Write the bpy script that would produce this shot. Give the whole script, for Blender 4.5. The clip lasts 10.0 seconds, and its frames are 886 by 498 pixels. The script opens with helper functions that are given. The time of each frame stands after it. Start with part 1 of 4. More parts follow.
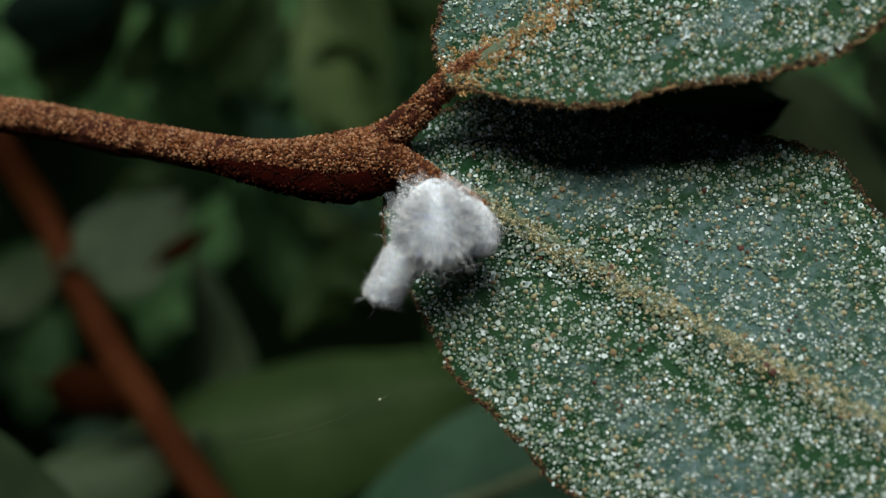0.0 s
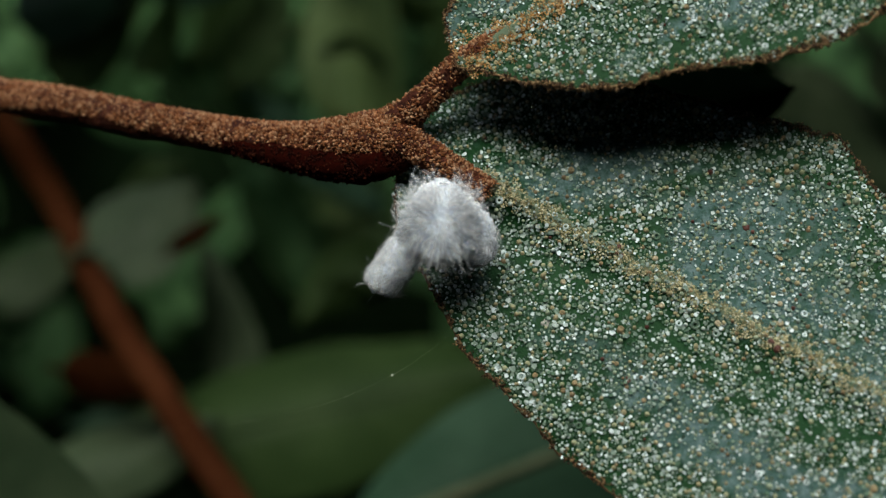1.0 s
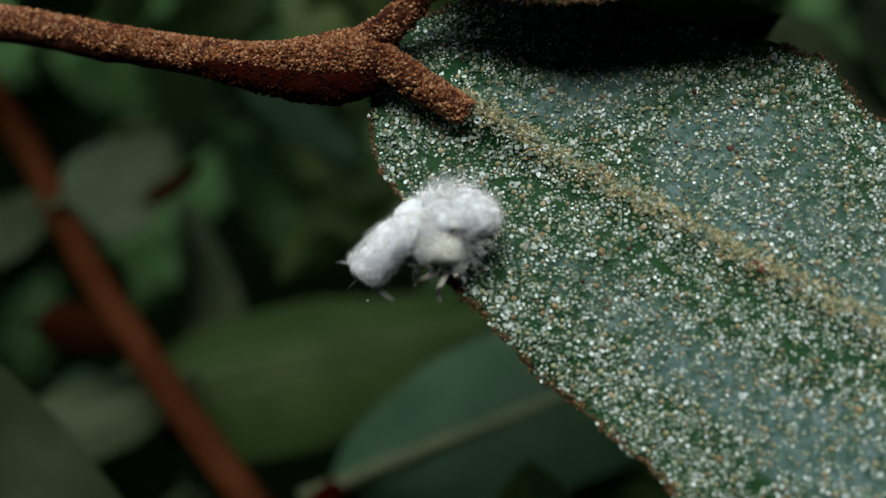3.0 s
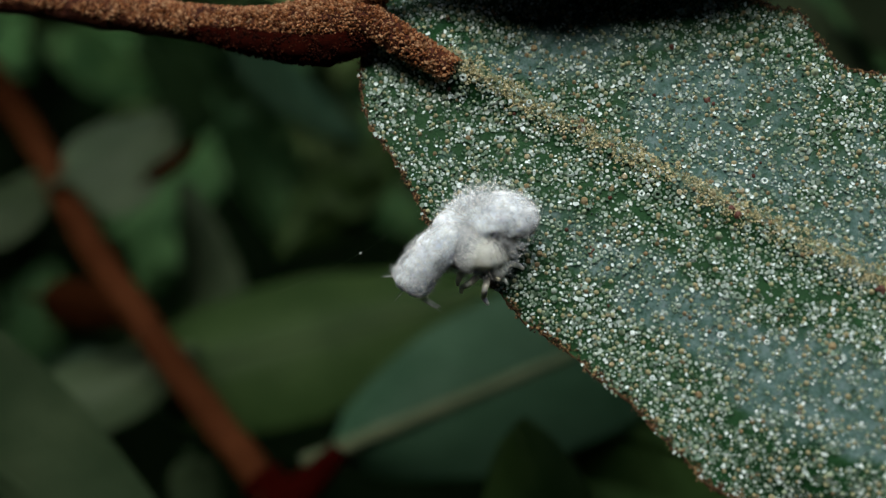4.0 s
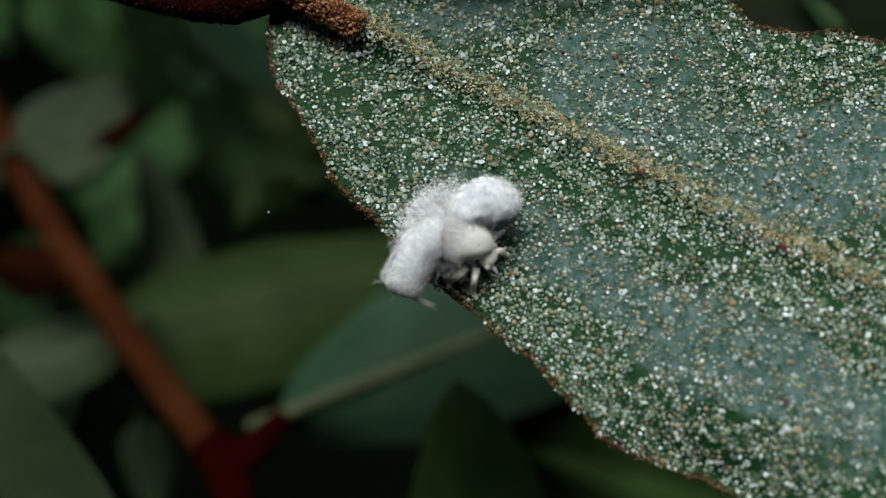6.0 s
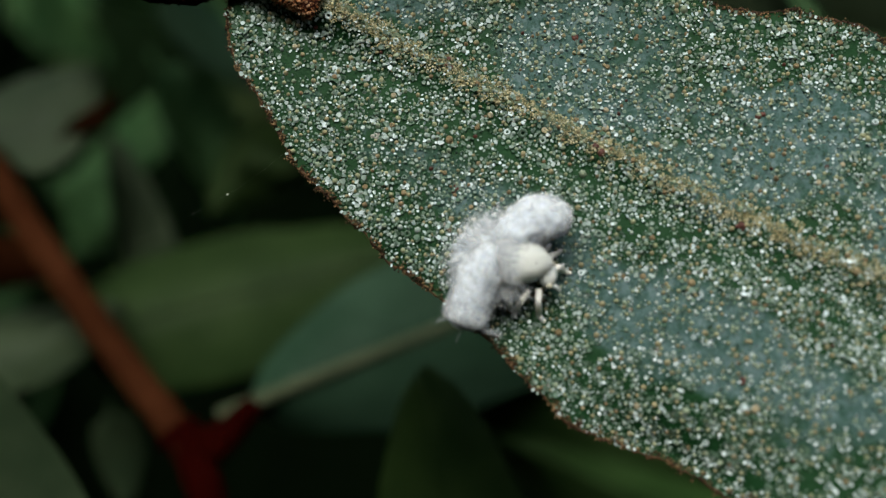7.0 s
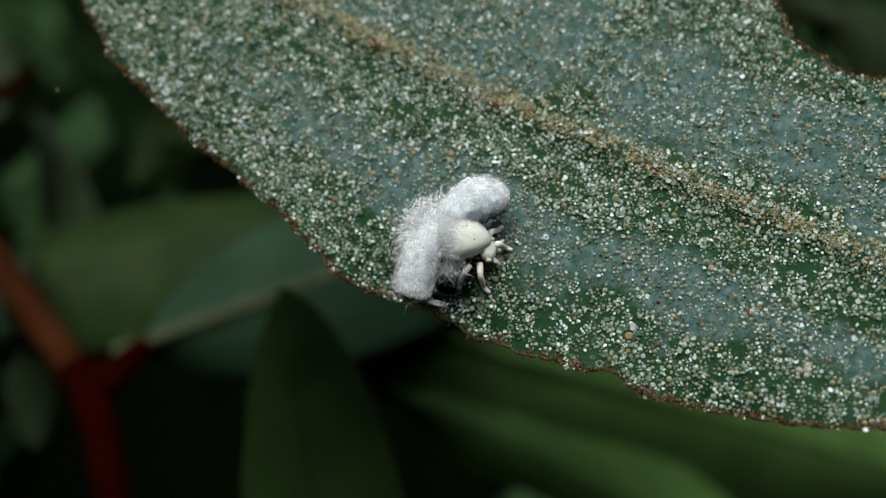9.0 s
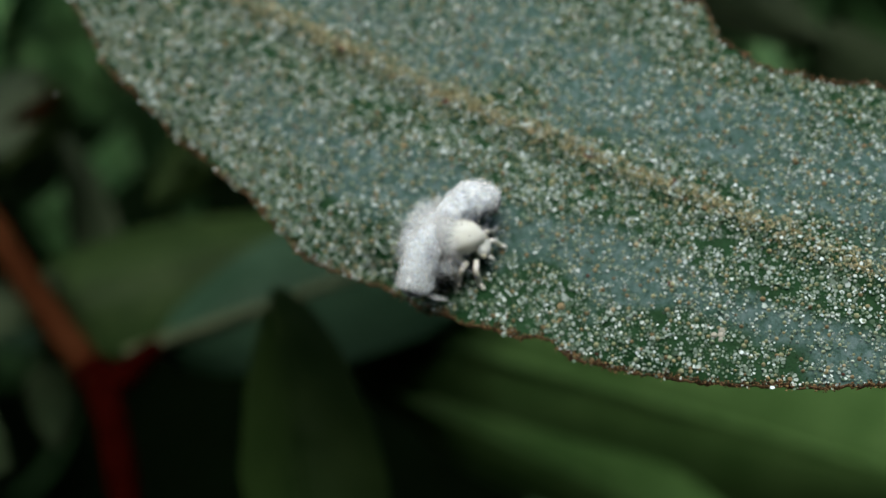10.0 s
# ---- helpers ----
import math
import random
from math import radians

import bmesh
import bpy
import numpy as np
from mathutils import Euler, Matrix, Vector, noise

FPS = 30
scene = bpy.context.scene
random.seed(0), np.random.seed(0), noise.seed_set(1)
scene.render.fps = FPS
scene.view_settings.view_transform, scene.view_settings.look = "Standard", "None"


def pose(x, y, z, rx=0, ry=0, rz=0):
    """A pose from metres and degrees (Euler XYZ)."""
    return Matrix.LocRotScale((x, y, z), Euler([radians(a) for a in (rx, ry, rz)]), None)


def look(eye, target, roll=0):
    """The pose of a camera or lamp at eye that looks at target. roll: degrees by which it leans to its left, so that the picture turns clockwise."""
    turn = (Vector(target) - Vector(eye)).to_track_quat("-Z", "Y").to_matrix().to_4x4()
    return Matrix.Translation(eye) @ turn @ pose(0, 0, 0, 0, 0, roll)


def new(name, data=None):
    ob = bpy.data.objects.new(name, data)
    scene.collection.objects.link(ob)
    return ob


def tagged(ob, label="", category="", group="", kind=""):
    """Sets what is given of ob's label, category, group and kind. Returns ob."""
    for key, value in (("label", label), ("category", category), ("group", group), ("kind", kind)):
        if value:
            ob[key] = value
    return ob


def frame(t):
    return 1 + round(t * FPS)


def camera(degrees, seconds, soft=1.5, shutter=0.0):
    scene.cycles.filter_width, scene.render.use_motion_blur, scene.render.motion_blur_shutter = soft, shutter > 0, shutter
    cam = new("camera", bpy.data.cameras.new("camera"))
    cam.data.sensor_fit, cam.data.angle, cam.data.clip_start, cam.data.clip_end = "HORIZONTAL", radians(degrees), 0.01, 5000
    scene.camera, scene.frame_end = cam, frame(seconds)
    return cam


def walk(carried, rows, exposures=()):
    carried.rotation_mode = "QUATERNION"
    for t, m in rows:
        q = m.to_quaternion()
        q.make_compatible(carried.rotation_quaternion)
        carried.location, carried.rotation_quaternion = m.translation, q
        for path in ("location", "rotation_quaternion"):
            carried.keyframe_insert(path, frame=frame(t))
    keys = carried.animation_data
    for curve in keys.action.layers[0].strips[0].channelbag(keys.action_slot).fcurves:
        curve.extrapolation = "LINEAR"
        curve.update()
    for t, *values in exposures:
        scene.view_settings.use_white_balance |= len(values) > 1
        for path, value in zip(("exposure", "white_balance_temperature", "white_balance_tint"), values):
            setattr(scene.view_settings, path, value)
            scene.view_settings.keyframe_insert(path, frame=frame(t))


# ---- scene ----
U = 0.0055          # metres of one plan unit: the whole place is a few centimetres wide
H = 0.8             # height of the plan's zero over the ground


def P(x, y, z):
    return Vector((x * U, y * U, z * U + H))


# ---------------------------------------------------------------- camera
cam = camera(42.2, 10.0, soft=1.3)
cam.data.dof.use_dof = True
cam.data.dof.focus_distance = 10.85 * U
cam.data.dof.aperture_fstop = 22.0
PATH = [
    (0, 0.1029, 0.1375, 1.4223, 0.074, 0.164, 0.737),
    (0.5, 0.1511, 0.0565, 1.1303, 0.344, 0.561, 0.731),
    (1, 0.0520, -0.0930, 1.2323, 0.351, 0.113, 0.875),
    (1.5, -0.2893, -0.0821, 1.1385, -0.079, 0.137, 0.770),
    (2, -0.4108, 0.1934, 0.9766, -0.066, 0.186, 0.962),
    (2.5, -0.1226, 0.3286, 0.9289, 0.076, -0.400, 0.918),
    (3, 0.1516, 0.1964, 0.6927, -0.327, -0.869, 0.846),
    (3.2, -0.1461, 0.1544, 0.5327, -1.049, -1.043, 0.831),
    (4.3, 0.3979, -0.2984, 0.3313, -0.147, -1.652, -0.439),
    (4.5, 0.4131, -0.2359, 0.3876, -0.587, -1.995, -0.586),
    (5, 0.5982, -0.1700, 0.3835, -0.768, -2.058, -0.510),
    (5.2, 0.9858, -0.1695, 0.2922, -0.754, -2.181, -0.614),
    (6.3, 1.2378, -0.2221, 0.0953, -0.324, -2.677, -0.112),
    (6.5, 1.4320, -0.1813, -0.0025, -0.429, -2.697, -0.180),
    (7, 1.3574, -0.1743, 0.0710, -1.158, -2.963, -0.395),
    (7.5, 1.9067, -0.3370, -0.0890, -1.547, -2.946, -0.345),
    (8, 2.0905, -0.5679, -0.5107, -2.029, -2.619, -0.294),
    (8.5, 2.9769, -1.0861, -1.0699, -1.706, -1.744, -0.558),
    (9, 3.4176, -1.6521, -1.5425, -1.188, -0.851, -0.585),
    (9.5, 3.8792, -2.3829, -2.1630, -0.182, 0.247, -0.728),
    (10, 4.4024, -2.7605, -2.1718, 1.132, 1.189, -0.832),
]


def eye_pose(x, y, z, yaw, pitch, roll):
    a, b = radians(yaw), radians(pitch)
    ahead = Vector((-math.sin(a) * math.cos(b), math.cos(a) * math.cos(b), math.sin(b)))
    eye = P(x, y, z)
    return look(eye, eye + ahead * 0.1, roll)


walk(cam, [(t, eye_pose(*row)) for t, *row in PATH])

# ---------------------------------------------------------------- light
SUN_HEIGHT, SUN_SIDE = radians(39), radians(191)
world = bpy.data.worlds.new("sky")
scene.world = world
world.use_nodes = True
wn = world.node_tree
wn.nodes.clear()
sky = wn.nodes.new("ShaderNodeTexSky")
sky.sky_type = "NISHITA"
sky.sun_disc = False
sky.sun_elevation, sky.sun_rotation = SUN_HEIGHT, SUN_SIDE
sky.air_density, sky.dust_density, sky.ozone_density = 1.0, 6.0, 0.6
bg = wn.nodes.new("ShaderNodeBackground")
bg.inputs["Strength"].default_value = 0.12
wo = wn.nodes.new("ShaderNodeOutputWorld")
wn.links.new(sky.outputs[0], bg.inputs["Color"])
wn.links.new(bg.outputs[0], wo.inputs["Surface"])
sun_data = bpy.data.lights.new("sun", "SUN")
sun_data.energy, sun_data.angle, sun_data.color = 2.0, radians(45), (0.86, 1.0, 0.965)
sun = new("sun", sun_data)
sun.matrix_world = look((-0.16, -0.85, 0.70 + H), (0, 0, H))
scene.view_settings.exposure = 0.56


# ---------------------------------------------------------------- materials
class Nodes:
    def __init__(self, name):
        self.mat = bpy.data.materials.new(name)
        self.mat.use_nodes = True
        self.tree = self.mat.node_tree
        self.tree.nodes.clear()
        self.out = self.add("ShaderNodeOutputMaterial")
        self.bsdf = self.add("ShaderNodeBsdfPrincipled")
        self.link(self.bsdf.outputs[0], self.out.inputs["Surface"])
        self.where = self.add("ShaderNodeTexCoord").outputs["Object"]

    def add(self, kind, **values):
        node = self.tree.nodes.new(kind)
        for key, value in values.items():
            node.inputs[key].default_value = value
        return node

    def link(self, a, b):
        self.tree.links.new(a, b)

    def noise(self, scale, detail=4.0, rough=0.55, where=None):
        node = self.add("ShaderNodeTexNoise", Scale=scale, Detail=detail, Roughness=rough)
        self.link(where or self.where, node.inputs["Vector"])
        return node.outputs["Fac"]

    def ramp(self, fac, *stops, sharp=False):
        node = self.add("ShaderNodeValToRGB")
        if sharp:
            node.color_ramp.interpolation = "CONSTANT"
        marks = node.color_ramp.elements
        while len(marks) < len(stops):
            marks.new(0.5)
        for mark, (at, colour) in zip(marks, stops):
            mark.position = at
            mark.color = (*colour, 1) if len(colour) == 3 else colour
        self.link(fac, node.inputs["Fac"])
        return node.outputs["Color"]

    def mix(self, fac, a, b, how="MIX"):
        node = self.add("ShaderNodeMix")
        node.data_type, node.blend_type = "RGBA", how
        for value, socket in ((fac, node.inputs[0]), (a, node.inputs[6]), (b, node.inputs[7])):
            if hasattr(value, "links"):
                self.link(value, socket)
            elif isinstance(value, tuple):
                socket.default_value = (*value, 1)
            else:
                socket.default_value = value
        return node.outputs[2]

    def math(self, how, a, b):
        node = self.add("ShaderNodeMath")
        node.operation = how
        for value, socket in ((a, node.inputs[0]), (b, node.inputs[1])):
            if hasattr(value, "links"):
                self.link(value, socket)
            else:
                socket.default_value = value
        return node.outputs[0]

    def chance(self):
        """A random number of each loose piece, whether it is an object or an island of a joined mesh."""
        island = self.add("ShaderNodeNewGeometry").outputs["Random Per Island"]
        own = self.add("ShaderNodeObjectInfo").outputs["Random"]
        return self.math("FRACT", self.math("ADD", island, own), 0.0)

    def bump(self, height, depth, strength=1.0):
        node = self.add("ShaderNodeBump", Strength=strength, Distance=depth)
        self.link(height, node.inputs["Height"])
        self.link(node.outputs[0], self.bsdf.inputs["Normal"])
        return node

    def done(self, colour, rough=0.6, **more):
        if hasattr(colour, "links"):
            self.link(colour, self.bsdf.inputs["Base Color"])
        else:
            self.bsdf.inputs["Base Color"].default_value = (*colour, 1)
        if hasattr(rough, "links"):
            self.link(rough, self.bsdf.inputs["Roughness"])
        else:
            self.bsdf.inputs["Roughness"].default_value = rough
        for key, value in more.items():
            self.bsdf.inputs[key.replace("_", " ")].default_value = value
        return self.mat


GREY = lambda v: (v, v, v)


def leaf_skin():
    n = Nodes("leaf_underside")
    film = n.add("ShaderNodeAttribute")
    film.attribute_name = "bloom"
    patch = n.ramp(n.math("ADD", film.outputs["Fac"], n.math("MULTIPLY", n.math("SUBTRACT", n.noise(700, 5, 0.65), 0.5), 0.9)), (0.30, GREY(0)), (0.62, GREY(1)))
    green = n.mix(n.noise(700, 3), (0.004, 0.028, 0.007), (0.009, 0.046, 0.014))
    bloom = n.ramp(n.noise(1700, 6, 0.7), (0.32, (0.010, 0.044, 0.027)), (0.50, (0.042, 0.090, 0.082)), (0.66, (0.105, 0.158, 0.166)))
    grain = n.ramp(n.noise(6500, 3, 0.7), (0.50, GREY(0)), (0.70, GREY(0.6)))
    bloom = n.mix(grain, bloom, (0.10, 0.155, 0.155))
    colour = n.mix(patch, green, bloom)
    pores = n.ramp(n.noise(5200, 2), (0.30, GREY(0.35)), (0.42, GREY(1)))
    colour = n.mix(0.6, colour, pores, "MULTIPLY")
    n.bump(n.mix(0.5, n.noise(900, 4), n.noise(3500, 3)), 0.00010)
    return n.done(colour, 0.65, Specular_IOR_Level=0.12)


def flake_skin():
    n = Nodes("scale_flake")
    colour = n.ramp(n.chance(), (0.0, (0.034, 0.078, 0.042)), (0.3, (0.085, 0.142, 0.098)), (0.65, (0.185, 0.25, 0.212)), (1.0, (0.60, 0.70, 0.73)))
    return n.done(colour, 0.5, Specular_IOR_Level=0.3)


def pearl_skin():
    n = Nodes("scale_boss")
    colour = n.ramp(n.chance(), (0.0, (0.24, 0.295, 0.205)), (0.28, (0.31, 0.375, 0.34)), (0.46, (0.27, 0.285, 0.17)), (0.68, (0.265, 0.235, 0.135)), (0.92, (0.18, 0.13, 0.072)), (0.99, (0.058, 0.018, 0.011)), sharp=True)
    return n.done(n.mix(0.25, colour, n.ramp(n.noise(6000, 2), (0.3, GREY(0.6)), (0.7, GREY(1.1))), "MULTIPLY"), 0.6, Specular_IOR_Level=0.25)


def rust_skin(name, low, mid, high, rough=0.7, gloss=0.2):
    n = Nodes(name)
    tone = n.math("ADD", n.math("MULTIPLY", n.chance(), 0.7), n.math("MULTIPLY", n.noise(900, 4), 0.4))
    colour = n.ramp(tone, (0.15, low), (0.5, mid), (0.95, high))
    n.bump(n.noise(4500, 4), 0.00005)
    return n.done(colour, rough, Specular_IOR_Level=gloss)


def bark_skin():
    n = Nodes("bark")
    colour = n.ramp(n.noise(1300, 6, 0.7), (0.28, (0.014, 0.0025, 0.0012)), (0.5, (0.036, 0.0078, 0.0032)), (0.72, (0.085, 0.0250, 0.0095)))
    n.bump(n.noise(2000, 5), 0.00030)
    return n.done(colour, 0.75, Specular_IOR_Level=0.15)


def foliage(name, dark, light, rough=0.5):
    n = Nodes(name)
    colour = n.ramp(n.noise(130, 4), (0.35, dark), (0.65, light))
    n.bump(n.noise(500, 4), 0.0003)
    return n.done(colour, rough, Specular_IOR_Level=0.06 if rough < 0.8 else 0.0)


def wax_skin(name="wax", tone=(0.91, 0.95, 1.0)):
    """White wax wool: light passes through the thin threads, which shade by bent normals stored from their tuft."""
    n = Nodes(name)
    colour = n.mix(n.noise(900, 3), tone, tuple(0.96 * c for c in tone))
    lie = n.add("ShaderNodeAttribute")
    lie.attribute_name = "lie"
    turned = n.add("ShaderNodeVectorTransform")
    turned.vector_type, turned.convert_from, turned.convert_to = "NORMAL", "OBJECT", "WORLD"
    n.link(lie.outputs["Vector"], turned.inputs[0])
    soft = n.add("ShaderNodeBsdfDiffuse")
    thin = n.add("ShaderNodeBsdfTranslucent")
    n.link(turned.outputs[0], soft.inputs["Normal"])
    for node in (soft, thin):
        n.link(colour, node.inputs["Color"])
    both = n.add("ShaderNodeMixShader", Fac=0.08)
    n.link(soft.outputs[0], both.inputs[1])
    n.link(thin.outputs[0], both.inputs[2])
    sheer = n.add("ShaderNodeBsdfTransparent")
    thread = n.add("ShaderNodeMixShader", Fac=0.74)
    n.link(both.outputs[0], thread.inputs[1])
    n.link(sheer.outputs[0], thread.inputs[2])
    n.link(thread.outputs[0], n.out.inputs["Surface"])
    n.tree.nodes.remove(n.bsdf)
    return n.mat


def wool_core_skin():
    """Felted wax down: light scatters through it, and bent shading normals even out the light on its face."""
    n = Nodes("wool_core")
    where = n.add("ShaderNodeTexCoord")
    # Shading normals leaned to own z, which lifts the side turned from the sun.
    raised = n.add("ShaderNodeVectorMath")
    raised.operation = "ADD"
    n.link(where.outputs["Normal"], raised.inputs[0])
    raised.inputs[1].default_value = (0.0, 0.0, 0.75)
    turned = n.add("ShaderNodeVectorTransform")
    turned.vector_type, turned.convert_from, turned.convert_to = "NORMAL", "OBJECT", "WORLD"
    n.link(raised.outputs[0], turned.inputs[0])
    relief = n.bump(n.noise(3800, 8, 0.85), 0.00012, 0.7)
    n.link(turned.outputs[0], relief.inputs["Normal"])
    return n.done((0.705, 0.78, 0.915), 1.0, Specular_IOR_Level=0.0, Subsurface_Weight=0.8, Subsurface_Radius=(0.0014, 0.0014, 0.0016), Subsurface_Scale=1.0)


def cream_skin():
    """Powdery cream cuticle with faint pits."""
    n = Nodes("cream_cuticle")
    colour = n.mix(n.noise(1500, 5, 0.6), (0.69, 0.72, 0.70), (0.65, 0.68, 0.65))
    n.bump(n.mix(0.5, n.noise(1200, 3), n.noise(5200, 4, 0.7)), 0.00006, 0.8)
    return n.done(colour, 0.6, Subsurface_Weight=0.7, Subsurface_Radius=(0.0009, 0.0009, 0.0008), Subsurface_Scale=1.0)


def plain(name, colour, rough=0.6, **more):
    n = Nodes(name)
    return n.done(n.mix(n.noise(2600, 4), colour, tuple(0.88 * c for c in colour)), rough, **more)


# Red bark and scales, darkened: the underside's shade is in both colours.
CUSHION = rust_skin("shaded_cushion_bark", (0.0025, 0.0004, 0.0003), (0.0062, 0.0008, 0.0004), (0.014, 0.0018, 0.0009), 1.0, 0.02)
DARK_RUST = rust_skin("shaded_rust_scales", (0.0040, 0.0006, 0.0004), (0.013, 0.0020, 0.0010), (0.036, 0.0085, 0.0036), 0.9, 0.05)
SKIN = leaf_skin()
MIDRIB = foliage("pale_rib", (0.08, 0.11, 0.07), (0.11, 0.14, 0.09), 0.7)
FLAKE, PEARL = flake_skin(), pearl_skin()
AMBER = rust_skin("amber_boss", (0.12, 0.082, 0.042), (0.23, 0.175, 0.095), (0.36, 0.33, 0.235), 0.7)
RUST = rust_skin("rust_scales", (0.055, 0.0130, 0.0046), (0.175, 0.062, 0.019), (0.34, 0.20, 0.115))
MARGIN = rust_skin("margin_felt", (0.011, 0.005, 0.0028), (0.062, 0.031, 0.013), (0.24, 0.155, 0.075))
BARK = bark_skin()
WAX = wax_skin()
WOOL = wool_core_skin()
CREAM = cream_skin()
LEG = plain("leg_cuticle", (0.86, 0.84, 0.78), 0.4, Subsurface_Weight=0.4, Subsurface_Radius=(0.0004, 0.0004, 0.0003), Subsurface_Scale=1.0)
EYE_SKIN = plain("eye", (0.56, 0.53, 0.42), 0.4)
DOT = plain("dark_dot", (0.02, 0.018, 0.015), 0.5)
SILK = plain("silk", (0.75, 0.75, 0.75), 0.4)


# ---------------------------------------------------------------- mesh tools
def mesh_object(name, verts, faces, materials, parent=None, label="", slots=None, smooth=True):
    data = bpy.data.meshes.new(name)
    data.from_pydata([tuple(v) for v in verts], [], [tuple(int(i) for i in f) for f in faces])
    for m in materials if isinstance(materials, (list, tuple)) else [materials]:
        data.materials.append(m)
    if slots is not None:
        data.polygons.foreach_set("material_index", np.asarray(slots, dtype=np.int32))
    data.polygons.foreach_set("use_smooth", np.full(len(data.polygons), bool(smooth)) if not isinstance(smooth, np.ndarray) else smooth)
    data.update()
    ob = new(name, data)
    ob.parent = parent
    if label:
        ob["label"] = label
    return ob


def empty(name, m=None):
    ob = new(name)
    ob.empty_display_size = 0.002
    if m is not None:
        ob.matrix_basis = m
    return ob


def unit(v):
    v = np.asarray(v, float)
    return v / np.maximum(np.linalg.norm(v, axis=-1, keepdims=True), 1e-12)


def world_of(points):
    """Plan units to metres."""
    return np.asarray(points, float) * U + np.array([0, 0, H])


def smooth_line(points, count):
    """A smooth curve through a few points, by Catmull-Rom."""
    p = np.asarray(points, float)
    p = np.vstack([2 * p[0] - p[1], p, 2 * p[-1] - p[-2]])
    u = np.linspace(0, len(p) - 3 - 1e-6, count)
    i, f = u.astype(int), (u % 1)[:, None]
    a, b, c, d = p[i], p[i + 1], p[i + 2], p[i + 3]
    return 0.5 * (2 * b + (c - a) * f + (2 * a - 5 * b + 4 * c - d) * f**2 + (3 * b - a - 3 * c + d) * f**3)


def tube_arrays(line, radii, sides=12, rough=0.0, grain=6.0, seed=0, cap=True):
    """A round bar along a line, with an uneven surface; radius in plan units."""
    line, radii = np.asarray(line, float), np.asarray(radii, float)
    along = unit(np.gradient(line, axis=0))
    side = unit(np.cross(along, (0.13, 0.05, 0.99)))
    up = np.cross(side, along)
    verts, faces = [], []
    for k in range(len(line)):
        for j in range(sides):
            a = 2 * math.pi * j / sides
            out = math.cos(a) * side[k] + math.sin(a) * up[k]
            r = radii[k]
            if rough:
                r *= 1 + rough * noise.noise(Vector(line[k] * grain + out * 1.7 + seed))
            verts.append(line[k] + out * r)
    for k in range(len(line) - 1):
        for j in range(sides):
            j2 = (j + 1) % sides
            faces.append((k * sides + j, (k + 1) * sides + j, (k + 1) * sides + j2, k * sides + j2))
    if cap:
        faces.append(tuple(range(sides)))
        faces.append(tuple((len(line) - 1) * sides + j for j in range(sides))[::-1])
    return np.array(verts), faces


def strand_arrays(lines, radius):
    """Many thin three-sided threads: lines is an array (threads, points, 3), radius (threads, points)."""
    lines = np.asarray(lines, float)
    n, k, _ = lines.shape
    along = unit(np.gradient(lines, axis=1))
    side = unit(np.cross(along, np.array([0.31, 0.52, 0.79])))
    up = np.cross(side, along)
    rings = []
    for j in range(3):
        a = 2 * math.pi * j / 3
        rings.append(lines + radius[..., None] * (math.cos(a) * side + math.sin(a) * up))
    verts = np.stack(rings, 2).reshape(-1, 3)
    base = (np.arange(n)[:, None, None] * k + np.arange(k - 1)[None, :, None]) * 3
    j = np.arange(3)[None, None, :]
    j2 = (j + 1) % 3
    faces = np.stack([base + j, base + 3 + j, base + 3 + j2, base + j2], -1).reshape(-1, 4)
    return verts, faces


def threads_object(name, lines, thick, out, parent, label):
    """Wax threads as one mesh; out: the way each thread point faces, away from the middle of its tuft."""
    v, f = strand_arrays(lines, thick)
    ob = tagged(mesh_object(name, np.asarray(v) * U, f, WAX, parent, label), kind="stuff")
    # Thread normals leaned to own z as well, so their dark sides shade brighter.
    bent_out = np.repeat(unit(unit(out) + (0, 0, 0.75)).reshape(-1, 3), 3, axis=0).astype(np.float32)
    ob.data.attributes.new("lie", "FLOAT_VECTOR", "POINT").data.foreach_set("vector", bent_out.ravel())
    return ob


# ---------------------------------------------------------------- ground and distance
def sheet(name, corners, material, label, category):
    ob = mesh_object(name, corners, [(0, 1, 2, 3)], material)
    return tagged(ob, label, category, kind="structure")


SOIL = foliage("leaf_litter", (0.0126, 0.0091, 0.0056), (0.035, 0.0245, 0.014), 0.9)
# Near-black green: shade is put into this colour.
SHADE = foliage("shade_dark_foliage", (0.0021, 0.0056, 0.0021), (0.0042, 0.0112, 0.0042), 0.9)
sheet("ground", [(-60, -60, 0), (60, -60, 0), (60, 60, 0), (-60, 60, 0)], SOIL, "dark soil under the shrub", "ground")


def unseen_hedge_ring():
    """An unseen dark hedge, added before and beside the leaf to block the low sky."""
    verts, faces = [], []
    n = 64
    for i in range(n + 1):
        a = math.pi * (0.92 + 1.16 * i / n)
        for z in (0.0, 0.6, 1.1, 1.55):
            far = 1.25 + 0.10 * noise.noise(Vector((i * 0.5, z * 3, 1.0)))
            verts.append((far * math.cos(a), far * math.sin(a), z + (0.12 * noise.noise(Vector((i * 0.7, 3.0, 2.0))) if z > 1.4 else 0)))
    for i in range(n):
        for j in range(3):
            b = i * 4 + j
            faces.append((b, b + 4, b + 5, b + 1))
    tagged(mesh_object("hedge", verts, faces, SHADE), "unseen dark green hedge added to block the low sky", "hedge", kind="structure")


unseen_hedge_ring()
# Flat sheet, coloured near black to stand for shade deep in the shrub.
DEPTH_SHADE = foliage("shrub_depth_shade", (0.0022, 0.0052, 0.0020), (0.0045, 0.0098, 0.0038), 0.9)
